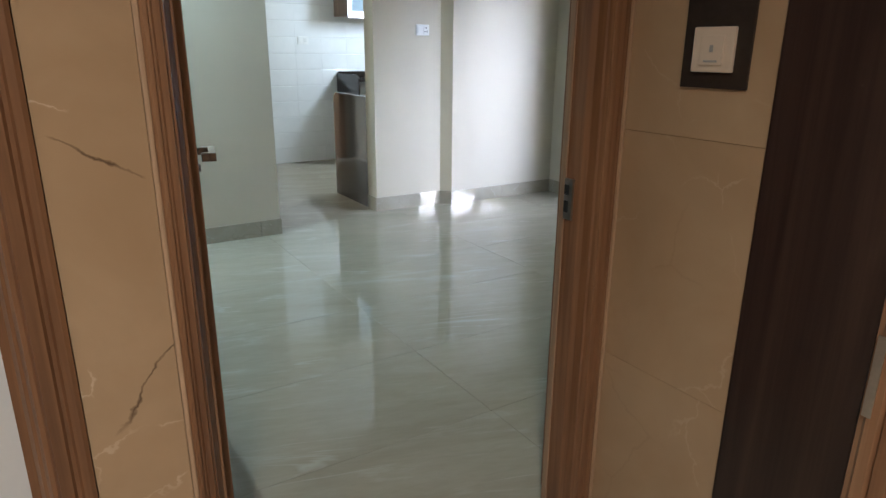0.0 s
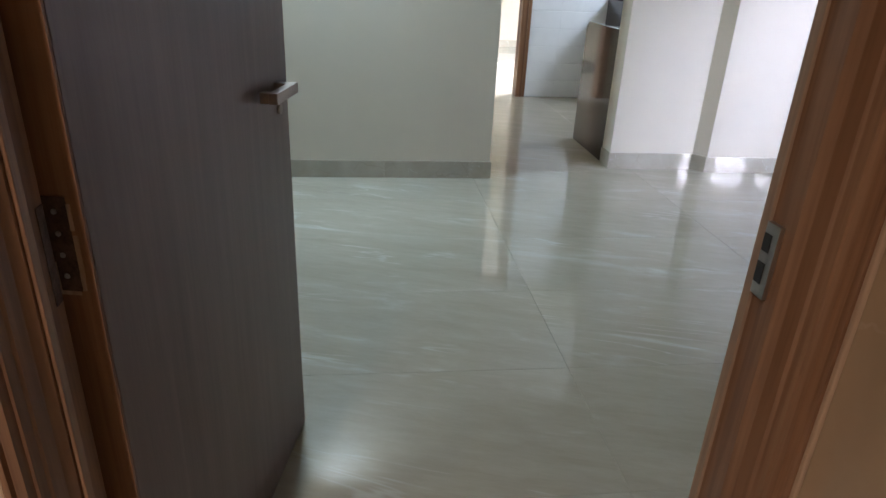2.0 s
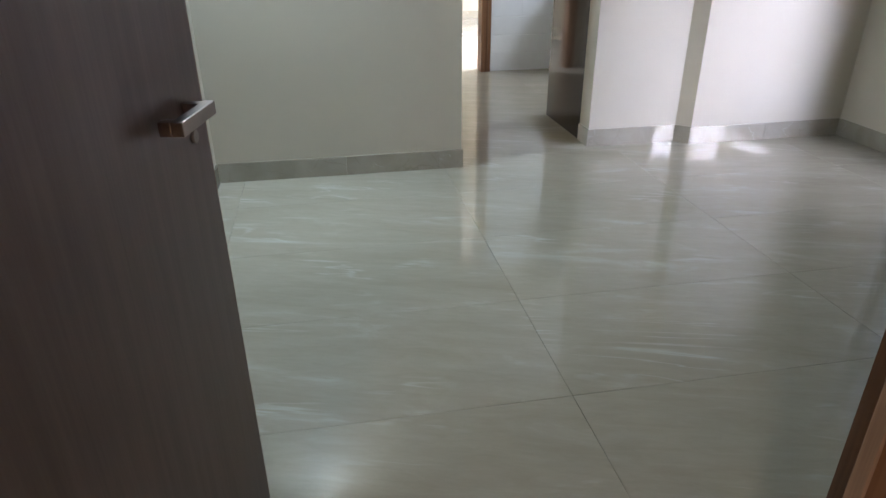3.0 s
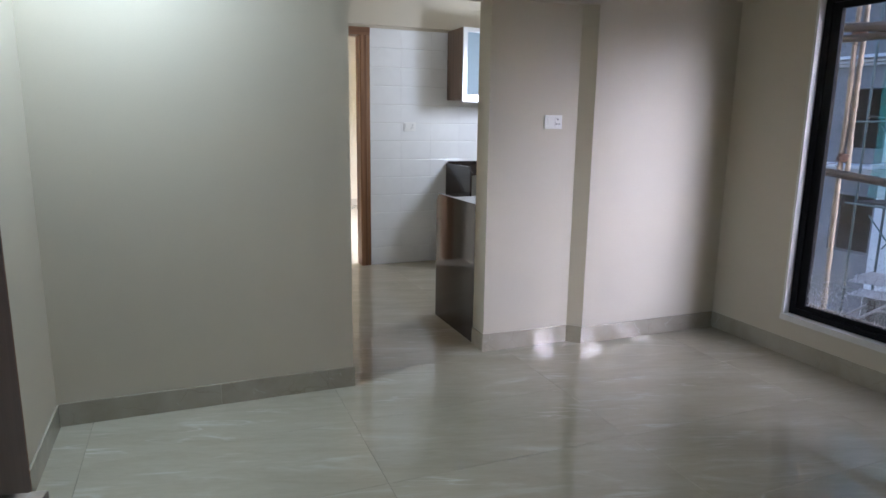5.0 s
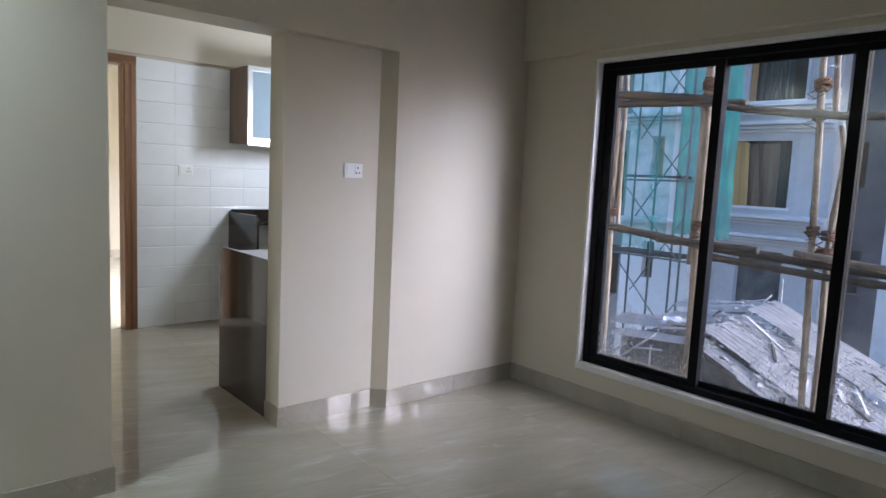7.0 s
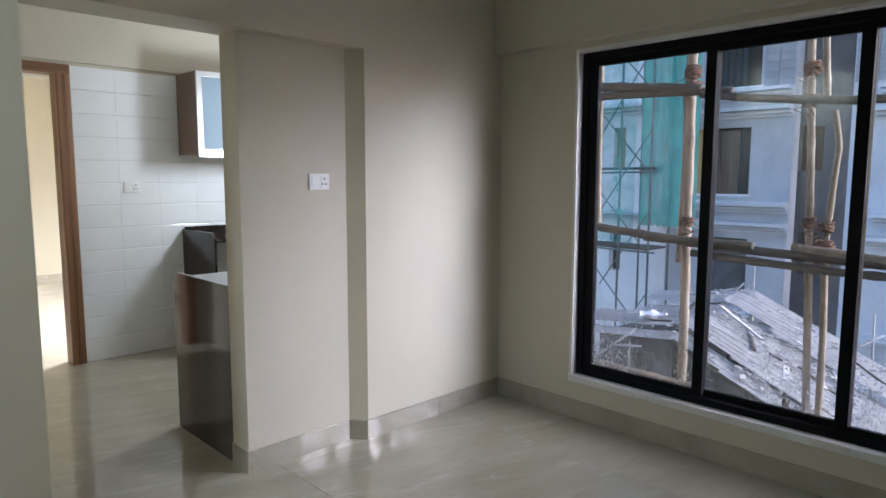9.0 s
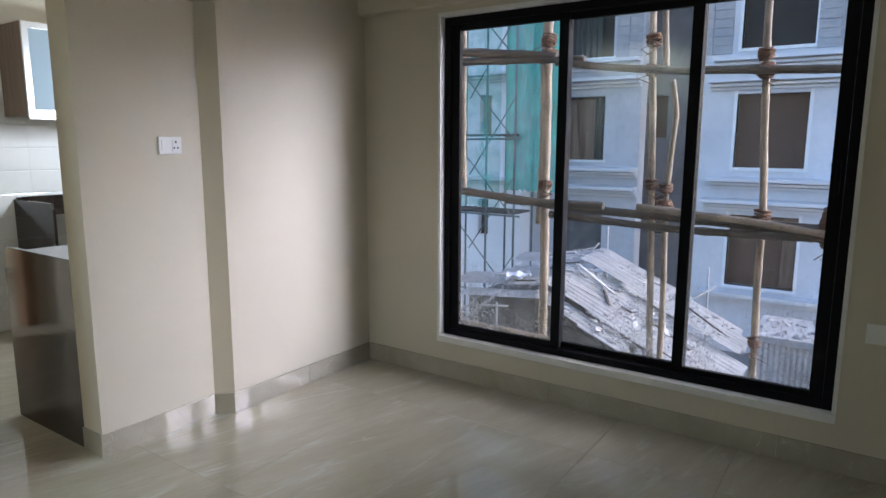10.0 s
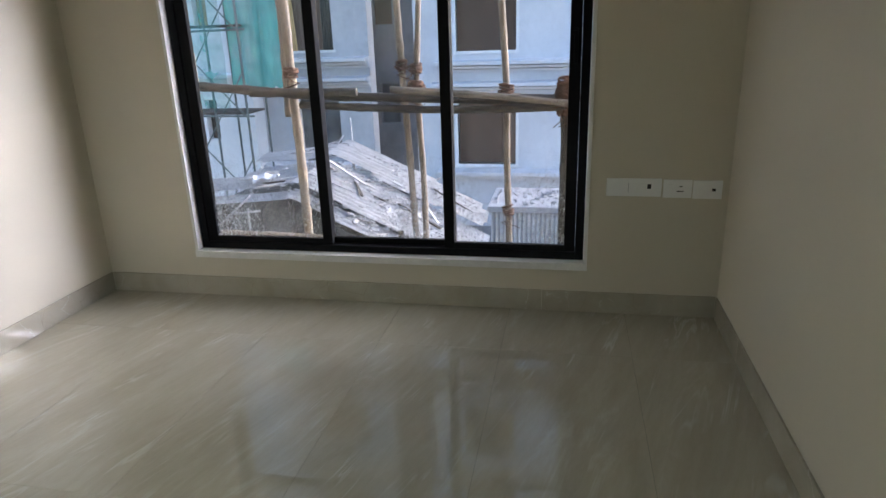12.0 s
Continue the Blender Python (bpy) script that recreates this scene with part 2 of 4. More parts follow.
CORNICE = two_tone("cornice_plaster", (0.60, 0.61, 0.65), (0.76, 0.77, 0.80), 1.5, 0.9, fine=20.0, bumps=0.3)
WHITETRIM = two_tone("white_window_surround", (0.74, 0.75, 0.77), (0.84, 0.85, 0.86), 3.0, 0.8, fine=30.0)
BOARDING = wood("window_boarding", (0.075, 0.045, 0.032), (0.110, 0.068, 0.048), (0.15, 0.095, 0.066), 0.8, 3.0)
PLY = wood("yellow_plywood", (0.27, 0.165, 0.08), (0.38, 0.24, 0.12), (0.47, 0.31, 0.17), 0.8, 2.5)
NEWPLY = wood("fresh_plywood", (0.50, 0.32, 0.12), (0.62, 0.42, 0.18), (0.70, 0.50, 0.24), 0.7, 3.0)
CURTAIN = two_tone("grey_green_curtain", (0.035, 0.040, 0.040), (0.085, 0.095, 0.090), 2.0, 0.9, fine=30.0)
# shade inside the rooms, put into a dark colour
ROOMDARK = two_tone("painted_room_shade", (0.03, 0.026, 0.024), (0.06, 0.052, 0.046), 2.0, 0.9)
BAMBOO = two_tone("weathered_bamboo", (0.070, 0.056, 0.044), (0.33, 0.28, 0.225), 5.0, 0.65, fine=40.0, bumps=0.3, wobble=6.0)
BAMBOO_GREY = two_tone("grey_weathered_bamboo", (0.024, 0.021, 0.019), (0.100, 0.088, 0.078), 6.0, 0.8, fine=40.0, bumps=0.4, wobble=6.0)
ROPE = two_tone("coir_rope", (0.050, 0.026, 0.018), (0.16, 0.088, 0.058), 30.0, 0.95, fine=120.0, bumps=0.8)
SHEET = two_tone("corrugated_cement_sheet", (0.38, 0.385, 0.40), (0.66, 0.665, 0.685), 1.6, 0.9, fine=16.0, bumps=0.5, wobble=5.0)
DEBRIS = two_tone("plaster_rubble", (0.20, 0.20, 0.21), (0.52, 0.52, 0.53), 4.0, 0.95, fine=20.0)
PIPE = two_tone("scaffold_tube", (0.08, 0.11, 0.11), (0.20, 0.24, 0.24), 4.0, 0.6, 0.4, fine=40.0)
SOIL = two_tone("rubble_ground", (0.13, 0.13, 0.137), (0.33, 0.33, 0.335), 0.8, 0.95, fine=7.0, bumps=0.8)
# dark grey with shade painted in, for the shed wall and lower openings
SHADEGREY = two_tone("painted_shade_grey", (0.03, 0.032, 0.036), (0.19, 0.195, 0.205), 2.5, 0.95, fine=22.0, bumps=0.5)


def net_material(name, thin, thick):
    m, nt, b = nodes_of(name, 0.9)
    v = place(nt, (1, 1, 1))
    folds = noise_of(nt, place(nt, (1, 3.0, 0.25)), 2.0, 4)
    nt.links.new(ramp(nt, folds, [(0.3, (0.05, 0.30, 0.25)), (0.7, (0.13, 0.52, 0.44))]), b.inputs["Base Color"])
    hole = ramp(nt, noise_of(nt, v, 2.2, 3), [(0.35, (thin, thin, thin)), (0.7, (thick, thick, thick))])
    nt.links.new(hole, b.inputs["Alpha"])
    return m


NET = net_material("green_safety_net", 0.65, 0.92)
THINNET = net_material("worn_green_net", 0.22, 0.55)
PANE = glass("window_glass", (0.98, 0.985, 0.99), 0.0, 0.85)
FROST = glass("frosted_glass", (0.30, 0.38, 0.44), 0.35)
FROST.node_tree.nodes["Principled BSDF"].inputs["Transmission Weight"].default_value = 0.3
FROST.node_tree.nodes["Principled BSDF"].inputs["Specular IOR Level"].default_value = 0.15
FROST.node_tree.nodes["Principled BSDF"].inputs["Roughness"].default_value = 0.6


for coated in (BLACK,):
    coated.node_tree.nodes["Principled BSDF"].inputs["Specular IOR Level"].default_value = 0.08


STONEJOINT = two_tone("lobby_stone_joint", (0.46, 0.34, 0.22), (0.54, 0.41, 0.28), 10.0, 0.8)


# ---- building helpers ----
def box_into(bm, x0, x1, y0, y1, z0, z1, bevel=0.0):
    vs = bmesh.ops.create_cube(bm, size=1.0)["verts"]
    bmesh.ops.scale(bm, vec=(x1 - x0, y1 - y0, z1 - z0), verts=vs)
    bmesh.ops.translate(bm, vec=((x0 + x1) / 2, (y0 + y1) / 2, (z0 + z1) / 2), verts=vs)
    if bevel > 0:
        es = list({e for v in vs for e in v.link_edges})
        bmesh.ops.bevel(bm, geom=es, offset=bevel, segments=2, affect="EDGES", profile=0.6)


def box(x0, x1, y0, y1, z0, z1, bevel=0.0):
    bm = bmesh.new()
    box_into(bm, x0, x1, y0, y1, z0, z1, bevel)
    return bm


def prism(outline, axis, a, b):
    """An outline pushed along an axis from a to b; the outline's pairs are the two other axes in order."""
    bm = bmesh.new()

    def at(p, v):
        return {"x": (v, p[0], p[1]), "y": (p[0], v, p[1]), "z": (p[0], p[1], v)}[axis]

    lo = [bm.verts.new(at(p, a)) for p in outline]
    hi = [bm.verts.new(at(p, b)) for p in outline]
    n = len(outline)
    bm.faces.new(lo)
    bm.faces.new(hi[::-1])
    for i in range(n):
        bm.faces.new((lo[i], hi[i], hi[(i + 1) % n], lo[(i + 1) % n]))
    bmesh.ops.recalc_face_normals(bm, faces=bm.faces)
    return bm


def tube_into(bm, pts, radii, sides=10, caps=True):
    pts = [Vector(p) for p in pts]
    rings = []
    for i, p in enumerate(pts):
        way = (pts[min(i + 1, len(pts) - 1)] - pts[max(i - 1, 0)]).normalized()
        ref = Vector((0, 0, 1)) if abs(way.z) < 0.9 else Vector((1, 0, 0))
        u = way.cross(ref).normalized()
        w = way.cross(u)
        r = radii[i] if isinstance(radii, (list, tuple)) else radii
        rings.append([bm.verts.new(p + (u * math.cos(k * 2 * math.pi / sides) + w * math.sin(k * 2 * math.pi / sides)) * r) for k in range(sides)])
    for a, b in zip(rings, rings[1:]):
        for k in range(sides):
            f = bm.faces.new((a[k], a[(k + 1) % sides], b[(k + 1) % sides], b[k]))
            f.smooth = True
    if caps:
        bm.faces.new(rings[0][::-1])
        bm.faces.new(rings[-1])


def tube(pts, radii, sides=10):
    bm = bmesh.new()
    tube_into(bm, pts, radii, sides)
    bmesh.ops.recalc_face_normals(bm, faces=bm.faces)
    return bm


def mesh_of(name, bm, mat):
    me = bpy.data.meshes.new(name)
    bm.to_mesh(me)
    bm.free()
    me.materials.append(mat)
    return me


def part(name, bm, mat, parent=None, label=""):
    ob = new(name, mesh_of(name, bm, mat))
    if parent is not None:
        ob.parent = parent
    return tagged(ob, label)


def thing(name, m, label, category, group="", kind=""):
    ob = new(name)
    ob.matrix_world = m
    ob.empty_display_size = 0.05
    return tagged(ob, label, category, group, kind)


def setting(name, bm, mat, label=""):
    return tagged(part(name, bm, mat), label, kind="structure")


def wall(name, boxes, mat=None, label=""):
    bm = bmesh.new()
    for b in boxes:
        box_into(bm, *b)
    return setting(name, bm, mat or PAINT, label)


# ---- large structure ----
CEIL = 2.85
WEST = 1.80
floor = wall("floor", [(-0.6, 3.2, 0.4, 3.66, -0.2, -0.006), (1.68, 6.24, 3.66, 7.43, -0.2, -0.006), (3.05, 6.54, 7.43, 10.06, -0.2, -0.006), (2.3, 6.72, 10.06, 14.82, -0.2, -0.006)], GROUT, "polished beige stone tile floor with pale streaks")
wall("ceiling", [(-0.7, 3.2, 0.4, 3.66, CEIL, CEIL + 0.15), (1.68, 6.26, 3.66, 7.43, CEIL, CEIL + 0.15), (3.05, 6.54, 7.43, 10.06, CEIL, CEIL + 0.15), (2.3, 6.72, 10.06, 14.82, CEIL, CEIL + 0.15)], CEILING_PAINT, "plain off-white ceiling")

wall("wall_entry", [(-0.6, 0.85, 3.6, 3.72, 0, CEIL), (0.85, 1.818, 3.7225, 3.74, 0, 2.2), (1.818, 1.982, 3.56, 3.72, 0, CEIL), (3.046, 6.04, 3.6, 3.72, 0, CEIL),
                    (0.85, 1.818, 3.6, 3.72, 2.2, CEIL), (1.982, 3.046, 3.6, 3.72, 2.2, CEIL)], label="cream painted wall round the entrance")
wall("wall_west", [(WEST - 0.12, WEST, 3.72, 7.15, 0, CEIL)], label="cream painted side wall")
wall("wall_passage", [(WEST, 3.258, 7.007, 7.15, 0, CEIL)], label="cream painted wall beside the kitchen opening")
wall("wall_niche", [(4.19, 4.82, 7.263, 7.43, 0, 2.20)], label="cream painted recessed wall beside the opening")
setting("column", prism([(4.894, 7.183), (6.04, 7.183), (6.04, 7.43), (4.82, 7.43), (4.82, 7.263)], "z", 0, CEIL), PAINT, "cream painted column wall with a splayed side")
wall("beam_opening", [(3.258, 4.82, 7.183, 7.43, 2.20, CEIL), (4.82, 4.894, 7.183, 7.2625, 2.20, CEIL)], label="cream painted beam over the kitchen opening")
wall("wall_window", [(6.04, 6.26, 3.6, 4.379, 0, CEIL), (6.04, 6.26, 6.59, 7.43, 0, CEIL), (6.04, 6.26, 4.379, 6.59, -0.2, 0.254), (6.04, 6.26, 4.379, 6.59, 2.255, CEIL)],
     label="cream painted window wall")
wall("beam_window", [(5.975, 6.04, 3.72, 7.183, 2.305, CEIL)], label="cream painted beam over the window")
wall("wall_kitchen_west", [(3.05, 3.17, 7.15, 10.0, 0, CEIL)])
kitchen_back = wall("wall_kitchen_back", [(3.05, 3.28, 10.0, 10.12, 0, CEIL), (4.19, 6.54, 10.0, 10.12, 0, CEIL), (3.28, 4.19, 10.0, 10.12, 2.36, CEIL)], label="kitchen wall of white glazed tiles")
wall("beam_kitchen", [(3.17, 6.42, 9.965, 10.0, 2.385, CEIL)], label="cream painted band over the kitchen tiles")
wall("wall_kitchen_east", [(6.42, 6.54, 7.31, 10.0, 0, CEIL)])
wall("wall_kitchen_south", [(6.26, 6.42, 7.31, 7.43, 0, CEIL)])
wall("wall_bedroom", [(2.3, 2.42, 10.12, 14.7, 0, CEIL), (6.6, 6.72, 10.12, 14.7, 0, CEIL), (2.3, 6.72, 14.7, 14.82, 0, CEIL)], label="cream painted bedroom walls")
lobby_east = wall("wall_lobby_east", [(3.055, 3.2, 3.158, 3.5995, 0, CEIL), (3.055, 3.2, 0.5, 2.3, 0, CEIL), (3.055, 3.2, 2.3, 3.158, 2.15, CEIL)], STONEJOINT, "lobby wall clad in brown marble")
lobby_front = wall("wall_lobby_front", [(1.818, 1.981, 3.552, 3.5595, 0, CEIL), (-0.6, 0.849, 3.552, 3.5995, 0, CEIL), (0.85, 3.05, 3.552, 3.5995, 2.2, CEIL)], STONEJOINT, "lobby wall clad in brown marble")
wall("wall_lobby_south", [(-0.6, 3.2, 0.4, 0.5, 0, CEIL)], MARBLE, "brown marble lobby wall")
wall("wall_lobby_west", [(-0.7, -0.6, 0.4, 3.72, 0, CEIL)], MARBLE, "brown marble lobby wall")


def skirting(boxes):
    root = tagged(new("skirting_stones"), "beige polished stone skirting along the walls", kind="structure")
    root.name = "baseboard"
    for b in boxes:
        part("skirting_stone", box(*b, 0.0015), SKIRTM, root)


H = 0.115
setting("trim_splay", prism([(4.884, 7.173), (4.8935, 7.1825), (4.8205, 7.2622), (4.812, 7.253)], "z", 0, H), SKIRTM, "beige stone skirting on the splayed side")
skirting([(WEST + 0.01, 2.55, 6.997, 7.006, 0, H), (2.552, 3.110, 6.997, 7.006, 0, H), (3.112, 3.268, 6.997, 7.006, 0, H), (3.259, 3.268, 7.007, 7.15, 0, H),
          (4.18, 4.812, 7.253, 7.262, 0, H), (4.18, 4.189, 7.263, 7.428, 0, H),           (4.884, 5.45, 7.173, 7.182, 0, H), (5.452, 6.03, 7.173, 7.182, 0, H),
          (6.03, 6.039, 3.73, 4.60, 0, H), (6.03, 6.039, 4.602, 5.80, 0, H), (6.03, 6.039, 5.802, 7.172, 0, H),
          (3.07, 4.35, 3.721, 3.73, 0, H), (4.352, 5.55, 3.721, 3.73, 0, H), (5.552, 6.029, 3.721, 3.73, 0, H),
          (WEST + 0.001, WEST + 0.01, 3.73, 5.37, 0, H), (WEST + 0.001, WEST + 0.01, 5.372, 6.996, 0, H),
          (2.43, 6.59, 14.69, 14.699, 0, H)])


# ---- doors ----
JAMB = [(0.0, 0.055), (0.0, 0.004), (0.005, 0.0), (0.013, 0.0), (0.016, 0.006), (0.020, 0.006), (0.023, 0.0), (0.036, 0.0), (0.040, 0.012), (0.045, 0.012),
        (0.049, 0.026), (0.053, 0.030), (0.058, 0.052), (0.063, 0.058), (0.068, 0.064), (0.068, 0.130), (0.020, 0.132), (0.020, 0.195), (0.0, 0.195)]


def jamb(parent, x, side, y, height, wide=1.0):
    """A moulded post. side 1: its profile grows towards +x from x; -1: towards -x."""
    outline = [(x + side * a * wide, y + b) for a, b in JAMB]
    return part("door_post", prism(outline, "z", 0, height), WOOD, parent)


def head(parent, x0, x1, y, z):
    outline = [(y + b, z - a) for a, b in JAMB]
    return part("door_head", prism(outline, "x", x0, x1), WOOD_ALONG, parent)


entry = thing("door_1", pose(0, 0, 0), "brown moulded wooden entrance frame with a grey-brown door standing open", "door", kind="structure")
left_post = jamb(entry, 1.982, 1, 3.535, 2.131, 0.82)
right_post = jamb(entry, 3.046, -1, 3.535, 2.131)
head(entry, 1.982, 3.046, 3.535, 2.2)
part("edge_strip", box(2.9725, 2.9778, 3.648, 3.667, 0, 2.131, 0.0015), RAWWOOD, right_post, "pale unfinished wood edge")
part("stop_bead", box(2.0380, 2.0438, 3.604, 3.622, 0, 2.131, 0.002), WOOD, left_post)
part("wall_bead", box(3.037, 3.0455, 3.527, 3.5345, 0, 2.2, 0.002), PALEBEAD, right_post, "thin pale bead beside the marble")
part("wall_bead", box(1.973, 1.9818, 3.540, 3.556, 0, 2.2, 0.002), PALEBEAD, left_post, "thin pale bead beside the marble")
# empty hinge seat and strike plate
hinge = part("hinge_seat", box(2.0368, 2.0390, 3.646, 3.664, 0.900, 1.032, 0.0006), RUST, left_post, "chipped hinge seat with bare screws")
strike = part("strike_plate", box(2.9705, 2.9778, 3.618, 3.6475, 0.908, 1.016, 0.0006), STEEL, right_post, "steel strike plate with two dark slots")
part("slot", box(2.9692, 2.9706, 3.630, 3.646, 0.974, 1.000, 0.0004), DARKMARK, strike)
part("slot", box(2.9692, 2.9706, 3.630, 3.646, 0.927, 0.958, 0.0004), DARKMARK, strike)

leaf = part("door_leaf", box(0, 0.845, 0, 0.054, 0.006, 2.112, 0.0015), DOORM, entry, "grey-brown wood-grain laminate leaf")
leaf.matrix_local = pose(2.074, 3.690, 0, 0, 0, math.degrees(math.atan2(4.522 - 3.690, 2.236 - 2.074)))
part("lipping", box(0.8452, 0.849, 0.001, 0.053, 0.006, 2.112), WOOD, leaf, "brown edge lipping")
hinge_lip = part("lipping", box(-0.005, -0.0002, 0.0005, 0.0535, 0.006, 2.112, 0.001), WOOD, leaf, "brown hinge-side lipping")
part("hinge_seat", box(-0.0070, -0.0051, 0.019, 0.0525, 0.900, 1.032, 0.0006), RUST, leaf, "chipped rusty hinge seat")
for z in (0.922, 0.952, 0.982, 1.012):
    part("screw", tube([(-0.0092, 0.036, z), (-0.0069, 0.036, z)], [0.003, 0.004], 8), STEEL, leaf)
for y, z, w, h in ((0.0165, 1.005, 0.0025, 0.018), (0.0150, 0.950, 0.0030, 0.030), (0.0160, 0.913, 0.0025, 0.012), (0.0500, 0.920, 0.0030, 0.022), (0.0515, 0.965, 0.0020, 0.020), (0.036, 0.897, 0.014, 0.003)):
    part("splinter", box(-0.0072, -0.0051, y - w, y + w, z - h, z + h, 0.0008), RAWWOOD, leaf, "pale torn wood splinter")
handle = part("lever_handle", box(0.622, 0.774, -0.050, -0.030, 1.026, 1.050, 0.002), BRONZE, leaf, "dull bronze square lever")
part("lever_end", box(0.622, 0.644, -0.0305, -0.010, 1.026, 1.050, 0.002), BRONZE, handle)
part("lever_neck", box(0.750, 0.774, -0.0305, -0.0002, 1.027, 1.049, 0.002), BRONZE, handle)
part("keyhole", tube([(0.775, -0.006, 0.984), (0.775, 0.001, 0.984)], [0.012, 0.013], 16), BRONZE, leaf, "round bronze keyhole plate")

neighbour = thing("door_2", pose(0, 0, 0), "brown moulded wooden frame round a closed white door", "door", kind="structure")
npost = jamb(neighbour, 1.817, -1, 3.535, 2.131, 1.45)
jamb(neighbour, 0.85, 1, 3.535, 2.131)
head(neighbour, 0.85, 1.817, 3.535, 2.2)
part("door_leaf", box(0.919, 1.735, 3.700, 3.722, 0.006, 2.115, 0.001), WHITEDOOR, neighbour, "white painted leaf")
nh = part("hinge_plate", box(1.7155, 1.7187, 3.60, 3.64, 0.93, 1.06, 0.0005), STEEL, npost, "steel hinge plate with screws")
for z in (0.945, 0.97, 1.0, 1.025):
    part("screw", tube([(1.7160, 3.620, z), (1.7135, 3.620, z)], [0.005, 0.004], 8), RUST, nh)

shaft = thing("door_3", pose(0, 0, 0), "closed dark wenge lobby door with a brown frame", "door", kind="structure")
part("door_leaf", box(3.042, 3.07, 2.895, 3.156, 0.004, 2.145, 0.001), DARKWOOD, shaft, "dark wenge laminate leaf")
sp = part("door_post", prism([(3.2, 2.815), (3.032, 2.815), (3.026, 2.821), (3.026, 2.845), (3.032, 2.850), (3.026, 2.856), (3.026, 2.875), (3.036, 2.883), (3.038, 2.892), (3.2, 2.892)], "z", 0, 2.15), WOOD, shaft)
part("door_leaf", box(3.06, 3.09, 2.3, 2.824, 0.004, 2.145, 0.001), DARKWOOD, shaft)
part("strike_plate", box(3.0235, 3.0262, 2.868, 2.884, 0.70, 0.86, 0.0005), STEEL, sp, "steel strike plate")

bedroom_door = thing("door_4", pose(0, 0, 0), "plain brown wooden frame of an open doorway", "door", kind="structure")
part("door_post", prism([(4.085, 9.975), (4.095, 9.965), (4.150, 9.965), (4.156, 9.972), (4.180, 9.972), (4.188, 9.982), (4.188, 10.13), (4.085, 10.13)], "z", 0, 2.285), WOOD, bedroom_door)
part("door_post", box(3.28, 3.365, 9.968, 10.13, 0, 2.285, 0.004), WOOD, bedroom_door)
part("door_head", box(3.28, 4.188, 9.968, 10.13, 2.286, 2.36, 0.004), WOOD_ALONG, bedroom_door)


# ---- window ----
window = thing("window_1", pose(0, 0, 0), "large black aluminium sliding window with three panes over a white sill", "window", kind="structure")
Y0, Y1, Z0, Z1 = 4.392, 6.578, 0.272, 2.245


def frame_ring(parent, name, x0, x1, y0, y1, z0, z1, w, wb=None, wt=None):
    wb, wt = wb or w, wt or w
    for b in ((x0, x1, y0, y0 + w, z0, z1), (x0, x1, y1 - w, y1, z0, z1), (x0, x1, y0 + w, y1 - w, z0, z0 + wb), (x0, x1, y0 + w, y1 - w, z1 - wt, z1)):
        part(name, box(*b, 0.002), BLACK, parent)


frame_ring(window, "window_frame", 6.085, 6.20, Y0, Y1, Z0, Z1, 0.042, 0.040, 0.042)
for k, (a, b, x) in enumerate(((5.775, 6.534, 6.098), (5.075, 5.832, 6.136), (4.436, 5.132, 6.098))):
    sash = thing("sash", pose(0, 0, 0), "", "")
    sash.parent = window
    frame_ring(sash, "sash_rail", x, x + 0.034, a, b, Z0 + 0.042, Z1 - 0.044, 0.056 if k != 1 else 0.054, 0.030, 0.036)
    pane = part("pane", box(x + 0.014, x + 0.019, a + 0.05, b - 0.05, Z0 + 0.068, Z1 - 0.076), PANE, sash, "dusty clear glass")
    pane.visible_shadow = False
latch = part("latch", box(6.074, 6.0978, 4.452, 4.472, 1.27, 1.43, 0.003), BLACK, window, "black sash latch")
part("latch_lever", box(6.060, 6.0738, 4.456, 4.492, 1.40, 1.418, 0.003), BLACK, latch)
for n, b in (("sill", (6.028, 6.084, 4.372, 6.597, 0.232, 0.2715)), ("reveal_lining", (6.036, 6.084, 6.5785, 6.597, 0.272, 2.268)), ("reveal_lining", (6.036, 6.084, 4.372, 4.3915, 0.272, 2.268)),
             ("head_lining", (6.036, 6.084, 4.3915, 6.578, 2.2455, 2.268))):
    part(n, box(*b, 0.002), SILL, window, "white stone lining")


# ---- fittings in the living room ----
def switch_plate(name, m, width, height, label, inserts, group=""):
    """Faces -y before its pose. inserts: (kind, x, z, w, h)."""
    t = thing(name, m, label, "switch", group)
    part("plate", box(-width / 2, width / 2, -0.011, 0, -height / 2, height / 2, 0.003), WHITE, t)
    for kind, x, z, w, h in inserts:
        mat = {"rocker": WHITE, "hole": DARKMARK, "mark": GREYMARK}[kind]
        d = {"rocker": 0.016, "hole": 0.0125, "mark": 0.0125}[kind]
        part({"rocker": "rocker", "hole": "socket_hole", "mark": "marking"}[kind], box(x - w / 2, x + w / 2, -d, -0.0108, z - h / 2, z + h / 2, 0.001), mat, t)
    return t


SOCKET = [("rocker", -0.036, 0.0, 0.026, 0.050), ("mark", 0.010, 0, 0.002, 0.058), ("hole", 0.030, 0.017, 0.009, 0.010), ("hole", 0.020, -0.012, 0.008, 0.009), ("hole", 0.040, -0.012, 0.008, 0.009)]
switch_plate("socket_plate", pose(4.640, 7.263, 1.482), 0.124, 0.086, "white plastic switch and socket plate on the niche wall", SOCKET)
switch_plate("socket_plate", pose(4.605, 9.991, 1.418), 0.125, 0.090, "white plastic switch and socket plate on kitchen tiles", SOCKET)
face_room = pose(0, 0, 0, 0, 0, -90)
